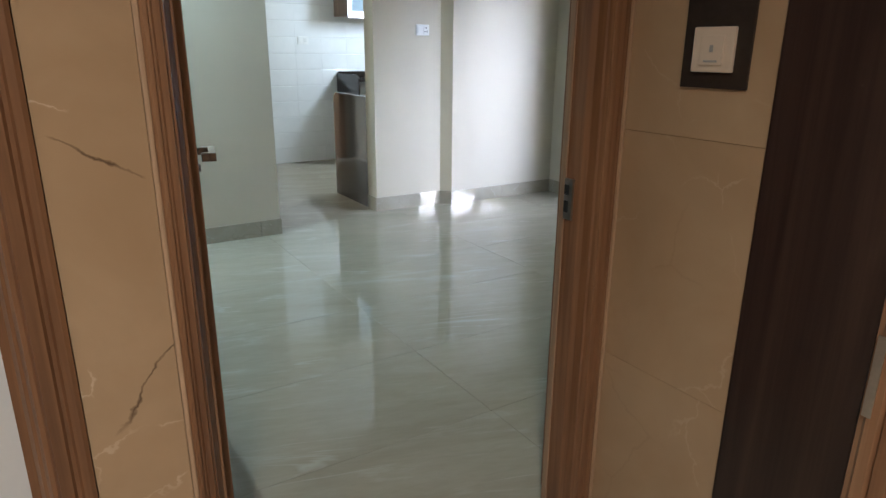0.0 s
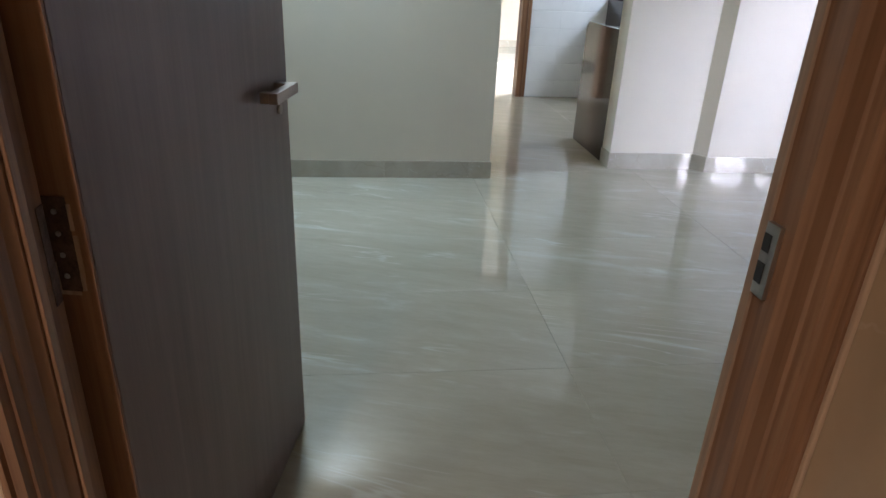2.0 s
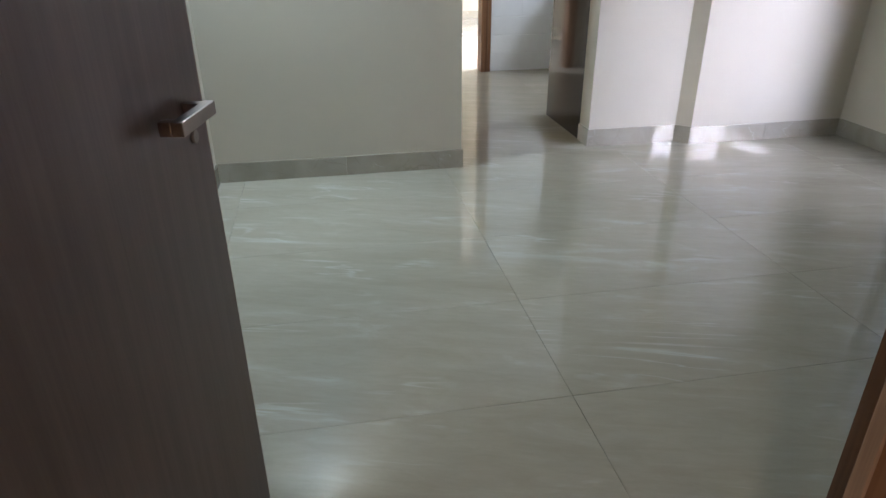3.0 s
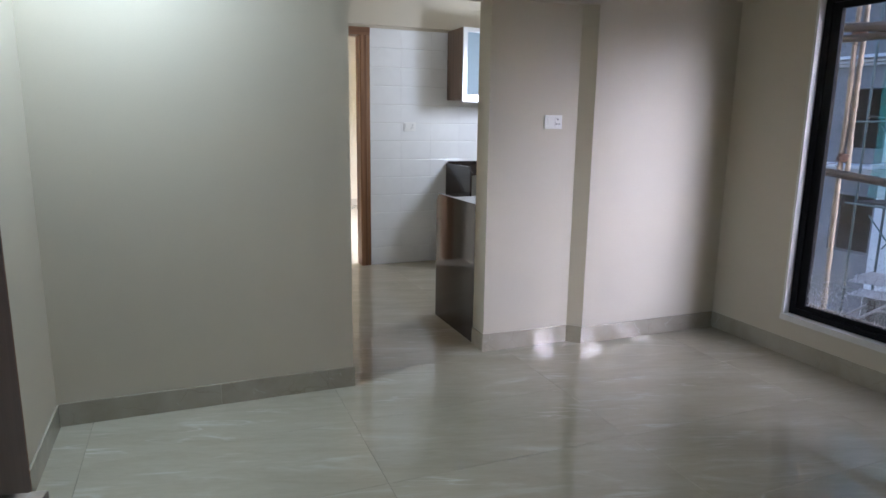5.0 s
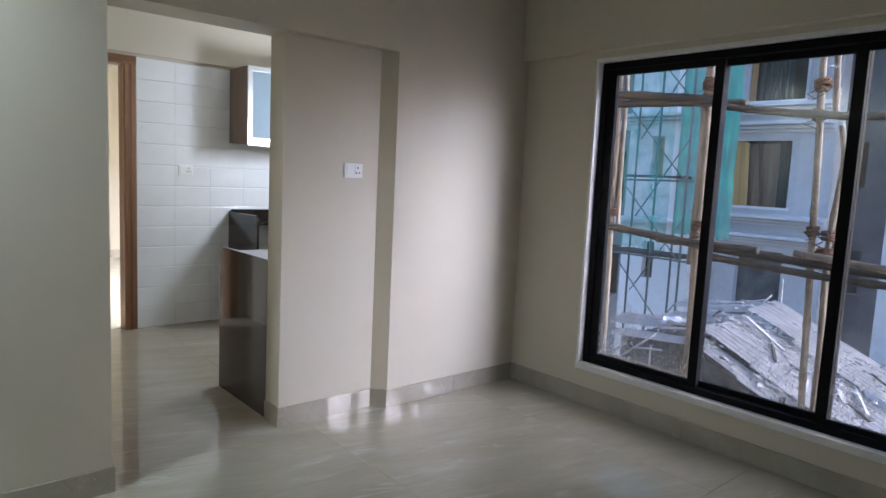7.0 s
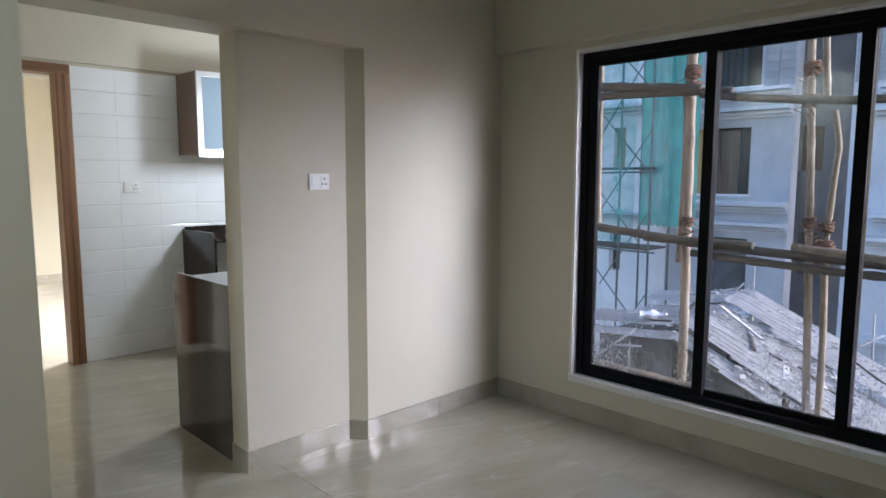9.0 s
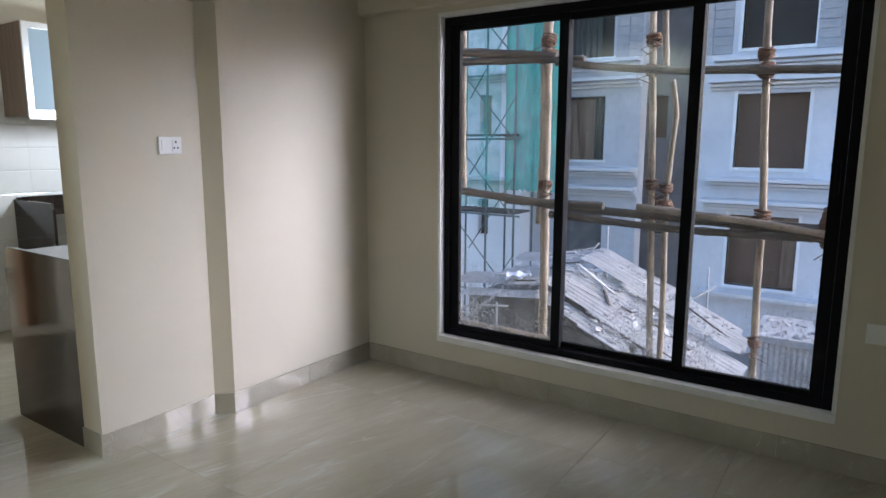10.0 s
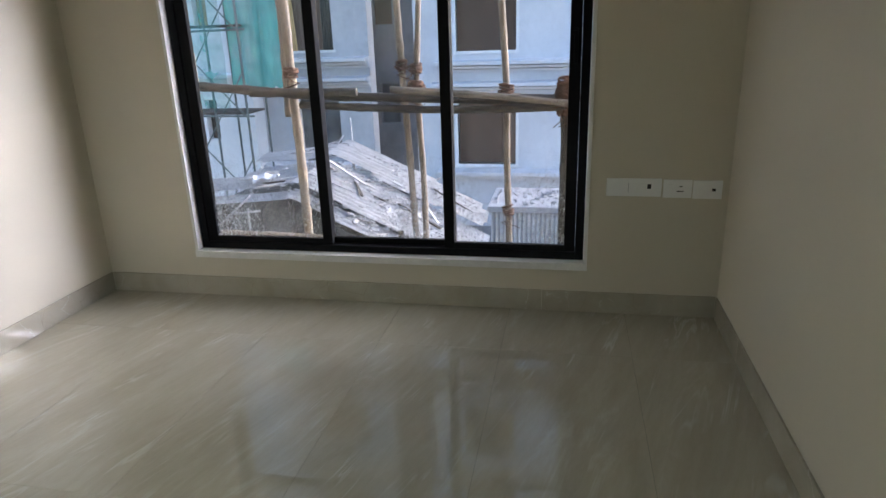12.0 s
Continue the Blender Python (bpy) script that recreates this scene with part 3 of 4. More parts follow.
switch_plate("switchboard", pose(6.04, 4.163, 0.678) @ face_room, 0.262, 0.090, "long white plastic switchboard beside the window", 
             [("rocker", -0.078, 0, 0.026, 0.046), ("rocker", -0.046, 0, 0.026, 0.046), ("mark", -0.026, 0, 0.002, 0.05), ("rocker", 0.0, 0, 0.026, 0.046), ("rocker", 0.030, 0, 0.026, 0.046), ("hole", 0.072, 0.006, 0.018, 0.024)], "boards beside the window")
switch_plate("switchboard", pose(6.04, 3.958, 0.674) @ face_room, 0.134, 0.090, "white plastic socket board with dark slots", 
             [("rocker", -0.036, 0.0, 0.026, 0.046), ("hole", 0.014, 0.012, 0.016, 0.005), ("hole", 0.012, -0.012, 0.032, 0.005)], "boards beside the window")
switch_plate("switchboard", pose(6.04, 3.820, 0.671) @ face_room, 0.134, 0.090, "white plastic outlet board with one dark hole", [("hole", 0.028, 0.0, 0.018, 0.014)], "boards beside the window")


def downlight(x, y, z, r, mat, label):
    t = thing("downlight", pose(x, y, z), label, "ceiling light")
    bm = bmesh.new()
    n = 32
    prof = [(r * 0.86, -0.001), (r * 0.88, -0.046), (r * 0.92, -0.050), (r * 1.04, -0.045), (r * 1.10, 0.0)]
    rings = [[bm.verts.new((a * math.cos(k * 2 * math.pi / n), a * math.sin(k * 2 * math.pi / n), h)) for k in range(n)] for a, h in prof]
    for p, q in zip(rings, rings[1:]):
        for k in range(n):
            bm.faces.new((p[k], p[(k + 1) % n], q[(k + 1) % n], q[k]))
    part("trim_ring", bm, WHITE, t)
    baffle = bmesh.new()
    loops = [[baffle.verts.new((a * math.cos(k * 2 * math.pi / n), a * math.sin(k * 2 * math.pi / n), h)) for k in range(n)] for a, h in ((r * 0.862, -0.045), (r * 0.855, -0.008), (r * 0.845, -0.045))]
    for p, q in zip(loops, loops[1:]):
        for k in range(n):
            baffle.faces.new((p[k], p[(k + 1) % n], q[(k + 1) % n], q[k]))
    part("baffle", baffle, DARKMARK, t, "black glare baffle")
    bm = bmesh.new()
    bmesh.ops.create_circle(bm, cap_ends=True, segments=n, radius=r * 0.84)
    d = part("diffuser", bm, mat, t, "glowing diffuser")
    d.location = (0, 0, -0.004)
    return t


COOL = emitter("cool_led", (0.85, 1.0, 0.96), 175)
WARM = emitter("warm_led", (1.0, 0.8, 0.55), 25)
downlight(*LIVING_LAMP, CEIL, 0.09, COOL, "lit round cool-white ceiling downlight")
bulb = thing("pendant_bulb", pose(*KITCHEN_LAMP, CEIL), "lit white bulb hanging on a cord from the kitchen ceiling", "lamp")
part("ceiling_rose", tube([(0, 0, 0), (0, 0, -0.02), (0, 0, -0.03)], [0.04, 0.038, 0.012], 16), WHITE, bulb)
part("cord", tube([(0, 0, -0.03), (0, 0, -0.77)], 0.004, 8), WHITE, bulb)
part("holder", tube([(0, 0, -0.77), (0, 0, -0.775), (0, 0, -0.83)], [0.008, 0.02, 0.02], 16), WHITE, bulb)
part("bulb", tube([(0, 0, -0.83), (0, 0, -0.842), (0, 0, -0.86), (0, 0, -0.867)], [0.018, 0.027, 0.02, 0.006], 16), COOL, bulb, "glowing bulb")
# added fixture for the bedroom fill, kept out of sight
downlight(*BEDROOM_FILL, CEIL, 0.11, WARM, "added unseen ceiling light that brightens the bedroom")
downlight(*LOBBY_LAMP, CEIL, 0.11, WARM, "lit round warm lobby light")

# doorbell on the lobby marble
bell = thing("doorbell", pose(3.0468, 3.297, 1.394) @ pose(0, 0, 0, 0, 0, -90), "white doorbell push, coloured for warm lamp light, on a dark lobby panel", "doorbell")
panel = part("backing_panel", box(-0.080, 0.080, -0.006, 0, -0.135, 0.20, 0.001), BELLPANEL, bell, "dark brown panel")
plate = part("plate", box(-0.050, 0.047, -0.016, -0.0062, -0.102, -0.012, 0.003), WARMWHITE, bell)
part("push_button", box(-0.029, 0.026, -0.020, -0.0162, -0.088, -0.028, 0.002), WARMWHITE, bell)
part("bell_symbol", box(-0.005, 0.003, -0.0208, -0.0201, -0.062, -0.048), GREYMARK, bell)
part("printed_line", box(-0.017, 0.015, -0.0208, -0.0201, -0.082, -0.078), GREYMARK, bell)
for z, w in ((0.13, 0.05), (0.105, 0.035)):
    part("printed_line", box(-w, w, -0.0072, -0.0061, z, z + 0.010), GREYMARK, bell)


# ---- kitchen ----
def counter(x0, x1, y0, y1, front, panel_top, top, label):
    """Worktop with an upright end panel. front: 1 when the cook stands at y1, -1 at y0."""
    t = thing("kitchen_counter", pose((x0 + x1) / 2, (y0 + y1) / 2, 0), label, "kitchen counter")
    inv = t.matrix_world.inverted()
    c = 0.045
    outline = [(y0, 0), (y1, 0), (y1, panel_top - c), (y1 - c, panel_top), (y0, panel_top)] if front > 0 else [(y0, 0), (y1, 0), (y1, panel_top), (y0 + c, panel_top), (y0, panel_top - c)]
    pieces = [("end_panel", prism(outline, "x", x0, x0 + 0.02)), ("worktop", box(x0 + 0.0205, x1, y0, y1, top - 0.02, top, 0.002)),
              ("upstand", box(x0 + 0.0205, x1, (y1 - 0.02) if front < 0 else y0, y1 if front < 0 else y0 + 0.02, top + 0.0005, panel_top + 0.02, 0.001)),
              ("support_wall", box(x0 + 0.9, x0 + 0.94, y0 + 0.05, y1 - 0.05, 0, top - 0.0205)), ("support_wall", box(x1 - 0.06, x1 - 0.02, y0 + 0.05, y1 - 0.05, 0, top - 0.0205))]
    for n, bm in pieces:
        bm.transform(inv)
        part(n, bm, GRANITE, t)


counter(4.190, 6.41, 7.432, 8.135, 1, 0.949, 0.915, "black granite kitchen counter with an upright end panel")
counter(5.012, 6.41, 9.36, 9.988, -1, 1.045, 0.985, "black granite counter against the tiled wall")


def wall_cabinet(x, width, label):
    t = thing("wall_cabinet", pose(x, 9.988, 1.69), label, "cabinet", "kitchen wall cabinets")
    d, h = 0.385, 0.68
    for n, b in (("side_panel", (0, 0.018, -d, 0, 0, h)), ("side_panel", (width - 0.018, width, -d, 0, 0, h)), ("bottom_panel", (0.0182, width - 0.0182, -d, 0, 0, 0.018)),
                 ("top_panel", (0.0182, width - 0.0182, -d, 0, h - 0.018, h)), ("back_panel", (0.0182, width - 0.0182, -0.008, 0, 0.0182, h - 0.0182)), ("shelf", (0.0184, width - 0.0184, -d + 0.02, -0.0084, 0.33, 0.346))):
        part(n, box(*b, 0.0008), CABWOOD if n != "back_panel" else WHITE, t)
    door = thing("cabinet_door", pose(0, 0, 0), "", "")
    door.parent = t
    y0, y1, w = -d - 0.021, -d - 0.001, 0.045
    for b in ((0, w, y0, y1, -0.012, h), (width - 0.002 - w, width - 0.002, y0, y1, -0.012, h), (w, width - 0.002 - w, y0, y1, -0.012, w), (w, width - 0.002 - w, y0, y1, h - w, h)):
        part("door_rail", box(*b, 0.0015), ALU, door, "silver aluminium rail")
    part("glass_panel", box(w - 0.004, width + 0.002 - w, y0 + 0.007, y0 + 0.012, w - 0.004, h - w + 0.004), FROST, door, "frosted glass")
    part("grip_rail", box(0.0, width - 0.002, y0 - 0.004, y1, -0.024, -0.0125, 0.001), ALU, door)


wall_cabinet(5.012, 0.60, "brown wall cabinet with a frosted glass door in aluminium")
wall_cabinet(5.614, 0.60, "brown wall cabinet with a frosted glass door in aluminium")


# ---- outside ----
setting("ground", box(6.3, 400, -200, 200, -3.8, -3.6), SOIL, "rubble-strewn ground below the window")
FX = 19.5


def pierced_into(bm, x0, x1, y0, y1, z0, z1, holes):
    ys = sorted({y0, y1, *[v for h in holes for v in h[:2]]})
    zs = sorted({z0, z1, *[v for h in holes for v in h[2:]]})
    for a, b in zip(ys, ys[1:]):
        for c, d in zip(zs, zs[1:]):
            if not any(h[0] <= a and b <= h[1] and h[2] <= c and d <= h[3] for h in holes):
                box_into(bm, x0, x1, a, b, c, d)


def cornice(parent, x, y0, y1, z):
    outline = [(x, z), (x - 0.12, z), (x - 0.12, z + 0.05), (x - 0.05, z + 0.055), (x - 0.05, z + 0.075), (x - 0.25, z + 0.08), (x - 0.25, z + 0.135), (x - 0.15, z + 0.14),
               (x - 0.15, z + 0.165), (x - 0.42, z + 0.17), (x - 0.42, z + 0.25), (x, z + 0.28)]
    part("cornice", prism(outline, "y", y0, y1), CORNICE, parent, "grey-white stepped cornice")


def facade_window(parent, y0, y1, z0, z1, x, fill, surround=True, label=""):
    w = part("window", box(x + 0.22, x + 0.26, y0, y1, z0, z1), fill, parent, label)
    if surround:
        t = 0.07
        for b in ((x - 0.02, x + 0.20, y1, y1 + t, z0 - t, z1 + t), (x - 0.05, x + 0.20, y0, y1, z0 - t, z0), (x - 0.02, x + 0.20, y0 - t, y0, z0 - t, z1 + t)):
            part("window_surround", box(*b), WHITETRIM, w, "white surround")
    return w


def corrugated(y0, y1, z0, z1, x, pitch=0.09, depth=0.03):
    bm = bmesh.new()
    n = int((y1 - y0) / pitch * 4)
    rows = []
    for k in range(n + 1):
        y = y0 + (y1 - y0) * k / n
        dx = depth * math.sin(2 * math.pi * (y - y0) / pitch)
        rows.append((bm.verts.new((x + dx, y, z0)), bm.verts.new((x + dx, y, z1)), bm.verts.new((x + dx + 0.012, y, z0)), bm.verts.new((x + dx + 0.012, y, z1))))
    for a, b in zip(rows, rows[1:]):
        bm.faces.new((a[0], b[0], b[1], a[1]))
        bm.faces.new((a[2], a[3], b[3], b[2]))
        bm.faces.new((a[1], b[1], b[3], a[3]))
    return bm


block = thing("apartment_building", pose(0, 0, 0), "unfinished grey plastered apartment building behind bamboo scaffolding", "building")
right_holes = [(5.83, 7.33, z, z + 1.72) for z in (0.95, -1.90, 3.70, 6.48, 9.26, 12.04, 14.82, 17.60)]
ROOF = 20.6
bm = bmesh.new()
pierced_into(bm, FX, FX + 0.5, 2.6, 8.42, -3.6, ROOF, right_holes)
part("wall", bm, PLASTER, block)
mid_holes = [(10.57, 12.06, 1.07, 2.75), (10.40, 11.80, 3.74, 5.34), (10.53, 11.7, -1.75, -0.05)] + [(10.40, 11.80, z, z + 1.6) for z in (6.52, 9.30, 12.08, 14.86, 17.64)]
bm = bmesh.new()
pierced_into(bm, FX, FX + 0.5, 9.62, 12.7, -3.6, ROOF, mid_holes)
part("wall", bm, SHADEPLASTER, block, "grey plaster darkened in colour for its shade")
# the bay's shade is painted in by its darker wall colour
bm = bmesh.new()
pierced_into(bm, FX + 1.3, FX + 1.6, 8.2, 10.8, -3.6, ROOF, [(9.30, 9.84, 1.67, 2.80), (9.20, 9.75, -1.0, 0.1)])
part("wall", bm, BAYPLASTER, block, "recessed bay with its shade put into the dark wall colour")
bm = bmesh.new()
pierced_into(bm, FX - 0.6, FX, 12.7, 14.8, -3.6, ROOF, [(13.68, 14.06, 1.74, 2.86), (13.75, 14.1, -1.15, -0.1)])
part("wall", bm, WINGPAINT, block, "pale plastered wing")
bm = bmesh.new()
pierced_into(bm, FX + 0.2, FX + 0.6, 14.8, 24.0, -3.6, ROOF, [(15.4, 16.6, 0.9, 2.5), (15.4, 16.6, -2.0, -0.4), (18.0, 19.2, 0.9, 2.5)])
part("wall", bm, BAYPLASTER, block, "dark grey wall past the wing")
# unseen rear wall in the same painted dark tone
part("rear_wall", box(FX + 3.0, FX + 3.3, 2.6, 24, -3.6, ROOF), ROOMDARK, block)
part("roof", box(FX - 0.1, FX + 3.4, 2.5, 24, ROOF, ROOF + 0.3), PLASTER, block)
# dark fills are flat panels with the room's shade in their colour
for (a, b, c, d), fill, name in zip(right_holes, [BOARDING, BOARDING] + [ROOMDARK] * 6, ["brown boarding", "weathered brown boarding"] + ["dark panel painted as the shade in an unglazed opening"] * 6):
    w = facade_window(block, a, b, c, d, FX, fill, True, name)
part("window_board", box(FX + 0.17, FX + 0.215, 5.83, 6.15, -1.90, -0.19), CABWOOD, block, "orange-brown board")
for (a, b, c, d), fill, name in zip(mid_holes, [ROOMDARK, ROOMDARK, SHADEGREY] + [ROOMDARK] * 5, ["dark panel painted as the shade in an unglazed opening", "dark panel painted as the shade in an unglazed opening", "dark panel painted as a shaded rubble-filled opening"] + ["dark panel painted as the shade in an unglazed opening"] * 5):
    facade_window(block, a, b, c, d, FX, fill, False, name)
part("window_board", box(FX + 0.12, FX + 0.15, 11.74, 12.06, 1.07, 2.75), NEWPLY, block, "bright yellow plywood board")
part("window_board", box(FX + 0.18, FX + 0.21, 10.90, 11.72, 1.07, 2.68), CABWOOD, block, "yellow-brown plywood board")
for y, lean in ((11.68, 0.02), (11.60, 0.07), (11.22, 0.16)):
    part("leaning_plank", prism([(y, 1.07), (y + 0.05, 1.07), (y + 0.05 + lean, 2.70), (y + lean, 2.70)], "x", FX + 0.08, FX + 0.12), NEWPLY if y > 11.3 else BOARDING, block, "plank leaning in the opening")
part("curtain", corrugated(10.57, 10.90, 1.09, 2.70, FX + 0.14, 0.08, 0.02), CURTAIN, block, "dark hanging curtain")
part("curtain", corrugated(10.75, 11.62, 3.76, 5.30, FX + 0.16, 0.16, 0.04), CURTAIN, block, "grey-green hanging curtain")
part("window_board", box(FX + 0.10, FX + 0.14, 11.64, 11.79, 3.74, 5.34), PLY, block, "yellow-brown plywood board")
part("window_sill", box(FX - 0.06, FX + 0.1, 10.51, 12.12, 1.01, 1.07), WHITETRIM, block)
part("window_sill", box(FX - 0.05, FX + 0.1, 10.34, 11.86, 3.69, 3.74), WHITETRIM, block)
facade_window(block, 9.30, 9.84, 1.67, 2.80, FX + 1.3, BOARDING, False, "brown boarding")
facade_window(block, 9.20, 9.75, -1.0, 0.1, FX + 1.3, SHADEGREY, False, "dark panel painted as a shaded opening")
facade_window(block, 13.68, 14.06, 1.74, 2.86, FX - 0.6, PLY, False, "yellow-brown board")
facade_window(block, 13.75, 14.1, -1.15, -0.1, FX - 0.6, ROOMDARK, False, "dark panel painted as a shaded opening")
STOREY = 2.78
for z in (-2.30, 0.46, 3.24):
    cornice(block, FX, 2.6, 7.85, z)
    cornice(block, FX, 9.62, 12.7, z + 0.16)
for z in (-0.06, 2.76, 5.55):
    cornice(block, FX, 2.6, 7.95, z)
    cornice(block, FX, 9.62, 12.7, z + 0.19)
for k in range(5):
    cornice(block, FX, 2.6, 7.85, 6.02 + STOREY * k)
    cornice(block, FX, 9.62, 12.7, 6.18 + STOREY * k)
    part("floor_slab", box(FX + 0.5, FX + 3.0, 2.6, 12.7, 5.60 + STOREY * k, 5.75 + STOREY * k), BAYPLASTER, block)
for z in (3.2, 0.3):
    cornice(block, FX - 0.6, 12.7, 14.8, z)
    cornice(block, FX + 0.2, 14.8, 24.0, z - 0.1)
for y0, y1, z0, z1 in ((9.64, 10.33, 3.66, 5.5), (4.9, 5.80, 3.60, 5.5), (7.52, 8.40, 3.60, 5.5), (12.0, 12.68, 3.66, 5.5)):
    cols, rows = max(1, round((y1 - y0) / 0.42)), round((z1 - z0) / 0.2)
    base = mesh_of("block", box(-0.03, 0.0, 0.006, (y1 - y0) / cols - 0.006, 0.006, 0.194, 0.006), BLOCKWORK)
    for r in range(rows):
        for c in range(cols):
            ob = new("concrete_block", base)
            ob.parent = block
            ob.location = (FX - 0.002 + random.uniform(-0.008, 0.0), y0 + (y1 - y0) / cols * c, z0 + 0.2 * r)

# a flat roofed shed with sheet cladding at the foot of the building
annexe = thing("lean_to", pose(0, 0, 0), "low lean-to with a concrete slab roof and corrugated cladding", "shed")
part("slab_roof", box(14.9, 16.5, 2.6, 6.0, -1.95, -1.82, 0.02), BLOCKWORK, annexe)
part("back_wall", box(16.3, 16.45, 2.6, 6.0, -3.6, -1.951), BLOCKWORK, annexe)


for y in (2.2, 3.45, 4.7):
    part("cladding_sheet", corrugated(y, y + 1.24, -3.6, -1.955, 15.0), SHEET, annexe)


# ---- shed with a broken sheet roof ----
def roof_z(y, x=12.1):
    sag = 0.10 * (x - 13.3)
    return sag + (-0.39 - 0.46 * (8.2 - y) if y < 8.2 else -0.39 - 0.10 * (y - 8.2))


shed = thing("shed", pose(0, 0, 0), "old shed with a dusty broken corrugated roof under rubble", "shed")


def roof_sheet(x0, x1, y0, y1, lift, skew):
    bm = bmesh.new()
    nx, ny = int((x1 - x0) / 0.0145), 5
    grid = []
    for i in range(nx + 1):
        x = x0 + (x1 - x0) * i / nx
        row = []
        for j in range(ny + 1):
            y = y0 + (y1 - y0) * j / ny + skew * (x - x0)
            z = roof_z(y, x) + lift + 0.011 * math.sin(2 * math.pi * x / 0.115) + 0.03 * noise.noise(Vector((x * 0.9, y * 0.9, lift * 9)))
            row.append(bm.verts.new((x, y, z)))
        grid.append(row)
    for i in range(nx):
        for j in range(ny):
            bm.faces.new((grid[i][j], grid[i + 1][j], grid[i + 1][j + 1], grid[i][j + 1]))
    top = list(bm.faces)
    bmesh.ops.solidify(bm, geom=top, thickness=0.012)
    return bm


rnd = random.Random(5)
for i in range(8):
    x, step = 10.75 + 0.335 * i, 0.045 * ((i * 3) % 4) * 0.7
    for j, (a, b) in enumerate(((5.85, 6.80), (6.68, 7.55), (7.42, 8.25))):
        part("roof_sheet", roof_sheet(x + rnd.uniform(-0.06, 0.03), x + 0.37 + rnd.uniform(-0.03, 0.05), a + rnd.uniform(-0.2, 0.1), b + rnd.uniform(-0.03, 0.0), 0.018 * j + step + rnd.uniform(0, 0.02), rnd.uniform(-0.07, 0.07)), SHEET, shed)
    part("roof_sheet", roof_sheet(x, x + 0.36, 8.21, 9.75 + rnd.uniform(-0.4, 0.2), step, rnd.uniform(-0.08, 0.08)), SHEET, shed)
# wall colour holds the shade under the roof
part("wall", prism([(6.1, -3.6), (9.6, -3.6), (9.6, -0.88), (8.2, -0.75), (6.1, -1.72)], "x", 11.25, 13.2), SHADEGREY, shed, "shed wall with the roof's shade in its dark colour")
for y in (6.1, 7.2, 8.2, 9.2):
    part("post", tube([(10.85, y, -3.6), (10.85, y, roof_z(y, 10.85) - 0.06)], 0.05, 8), BAMBOO_GREY, shed)
part("eaves_beam", tube([(10.86, 5.9, roof_z(5.9, 10.86) - 0.08), (10.86, 8.2, roof_z(8.2, 10.86) - 0.08)], 0.05, 8), BAMBOO_GREY, shed)


def shard_into(bm, x, y, z, size, thin, tilt):
    k = rnd.randint(4, 6)
    turn = Euler((tilt * rnd.uniform(-1, 1) + (0.42 if y < 8.2 else -0.16), tilt * rnd.uniform(-1, 1), rnd.uniform(0, 6.3))).to_matrix()
    ring = [Vector((math.cos(2 * math.pi * i / k) * size * rnd.uniform(0.5, 1.2), math.sin(2 * math.pi * i / k) * size * rnd.uniform(0.4, 1.0), 0)) for i in range(k)]
    lo = [bm.verts.new(turn @ p + Vector((x, y, z))) for p in ring]
    hi = [bm.verts.new(turn @ (p + Vector((0, 0, thin))) + Vector((x, y, z))) for p in ring]
    bm.faces.new(lo[::-1])
    bm.faces.new(hi)
    for i in range(k):
        bm.faces.new((lo[i], lo[(i + 1) % k], hi[(i + 1) % k], hi[i]))


bm = bmesh.new()
for i in range(900):
    x, y = rnd.uniform(10.8, 13.3), rnd.triangular(5.9, 9.4, 6.9)
    shard_into(bm, x, y, roof_z(y, x) + 0.085, rnd.choice((0.015, 0.02, 0.025, 0.03, 0.04, 0.06)), rnd.uniform(0.006, 0.02), 0.22)
for i in range(900):
    x, y = rnd.uniform(8.0, 14.5), rnd.uniform(4.8, 12.5)
    if not (10.6 < x < 13.4 and 5.9 < y < 9.6):
        shard_into(bm, x, y, -3.58, rnd.choice((0.05, 0.08, 0.14)), rnd.uniform(0.02, 0.08), 0.4)
for i in range(70):
    x, y = rnd.uniform(15.0, 16.4), rnd.uniform(4.0, 5.9)
    shard_into(bm, x, y, -1.815, rnd.choice((0.03, 0.05, 0.08)), rnd.uniform(0.01, 0.04), 0.3)
tagged(part("rubble", bm, DEBRIS), "grey plaster rubble scattered over the shed roof", "rubble", kind="stuff")

for i in range(30):
    L = rnd.uniform(0.25, 0.9)
    x, y = rnd.uniform(10.95, 13.0), rnd.uniform(6.3, 9.1)
    w = rnd.uniform(0.012, 0.04)
    plank = part("plank", box(-L / 2, L / 2, -w, w, 0, 0.022, 0.003), rnd.choice((SHEET, DEBRIS, SHEET, BAMBOO_GREY)))
    slope = math.degrees(math.atan(0.46)) if y < 8.2 else -math.degrees(math.atan(0.16))
    plank.matrix_world = pose(x, y, roof_z(y, x) + 0.085, slope, 0, 0) @ pose(0, 0, 0, 0, rnd.uniform(-3, 3), rnd.choice((82, 90, 97, 70, 30)) + rnd.uniform(-12, 12))
    tagged(plank, "dusty grey broken board lying on the shed roof", "plank", "boards on the shed roof")

# heap of rubble beside the shed
heap = bmesh.new()
bmesh.ops.create_grid(heap, x_segments=60, y_segments=60, size=1.0)
for v in heap.verts:
    r = min(1.0, math.hypot(v.co.x, v.co.y))
    up = (1 - r) ** 0.8 * 2.5
    rough = noise.noise(Vector((v.co.x * 5, v.co.y * 5, 3))) * 0.35 + noise.noise(Vector((v.co.x * 17, v.co.y * 17, 8))) * 0.16
    v.co = Vector((10.5 + v.co.x * 2.0, 10.2 + v.co.y * 2.9, -3.62 + up + rough * min(1.0, up)))
tagged(part("rubble_heap", heap, SOIL), "grey heap of building rubble beside the shed", "rubble heap", kind="stuff")

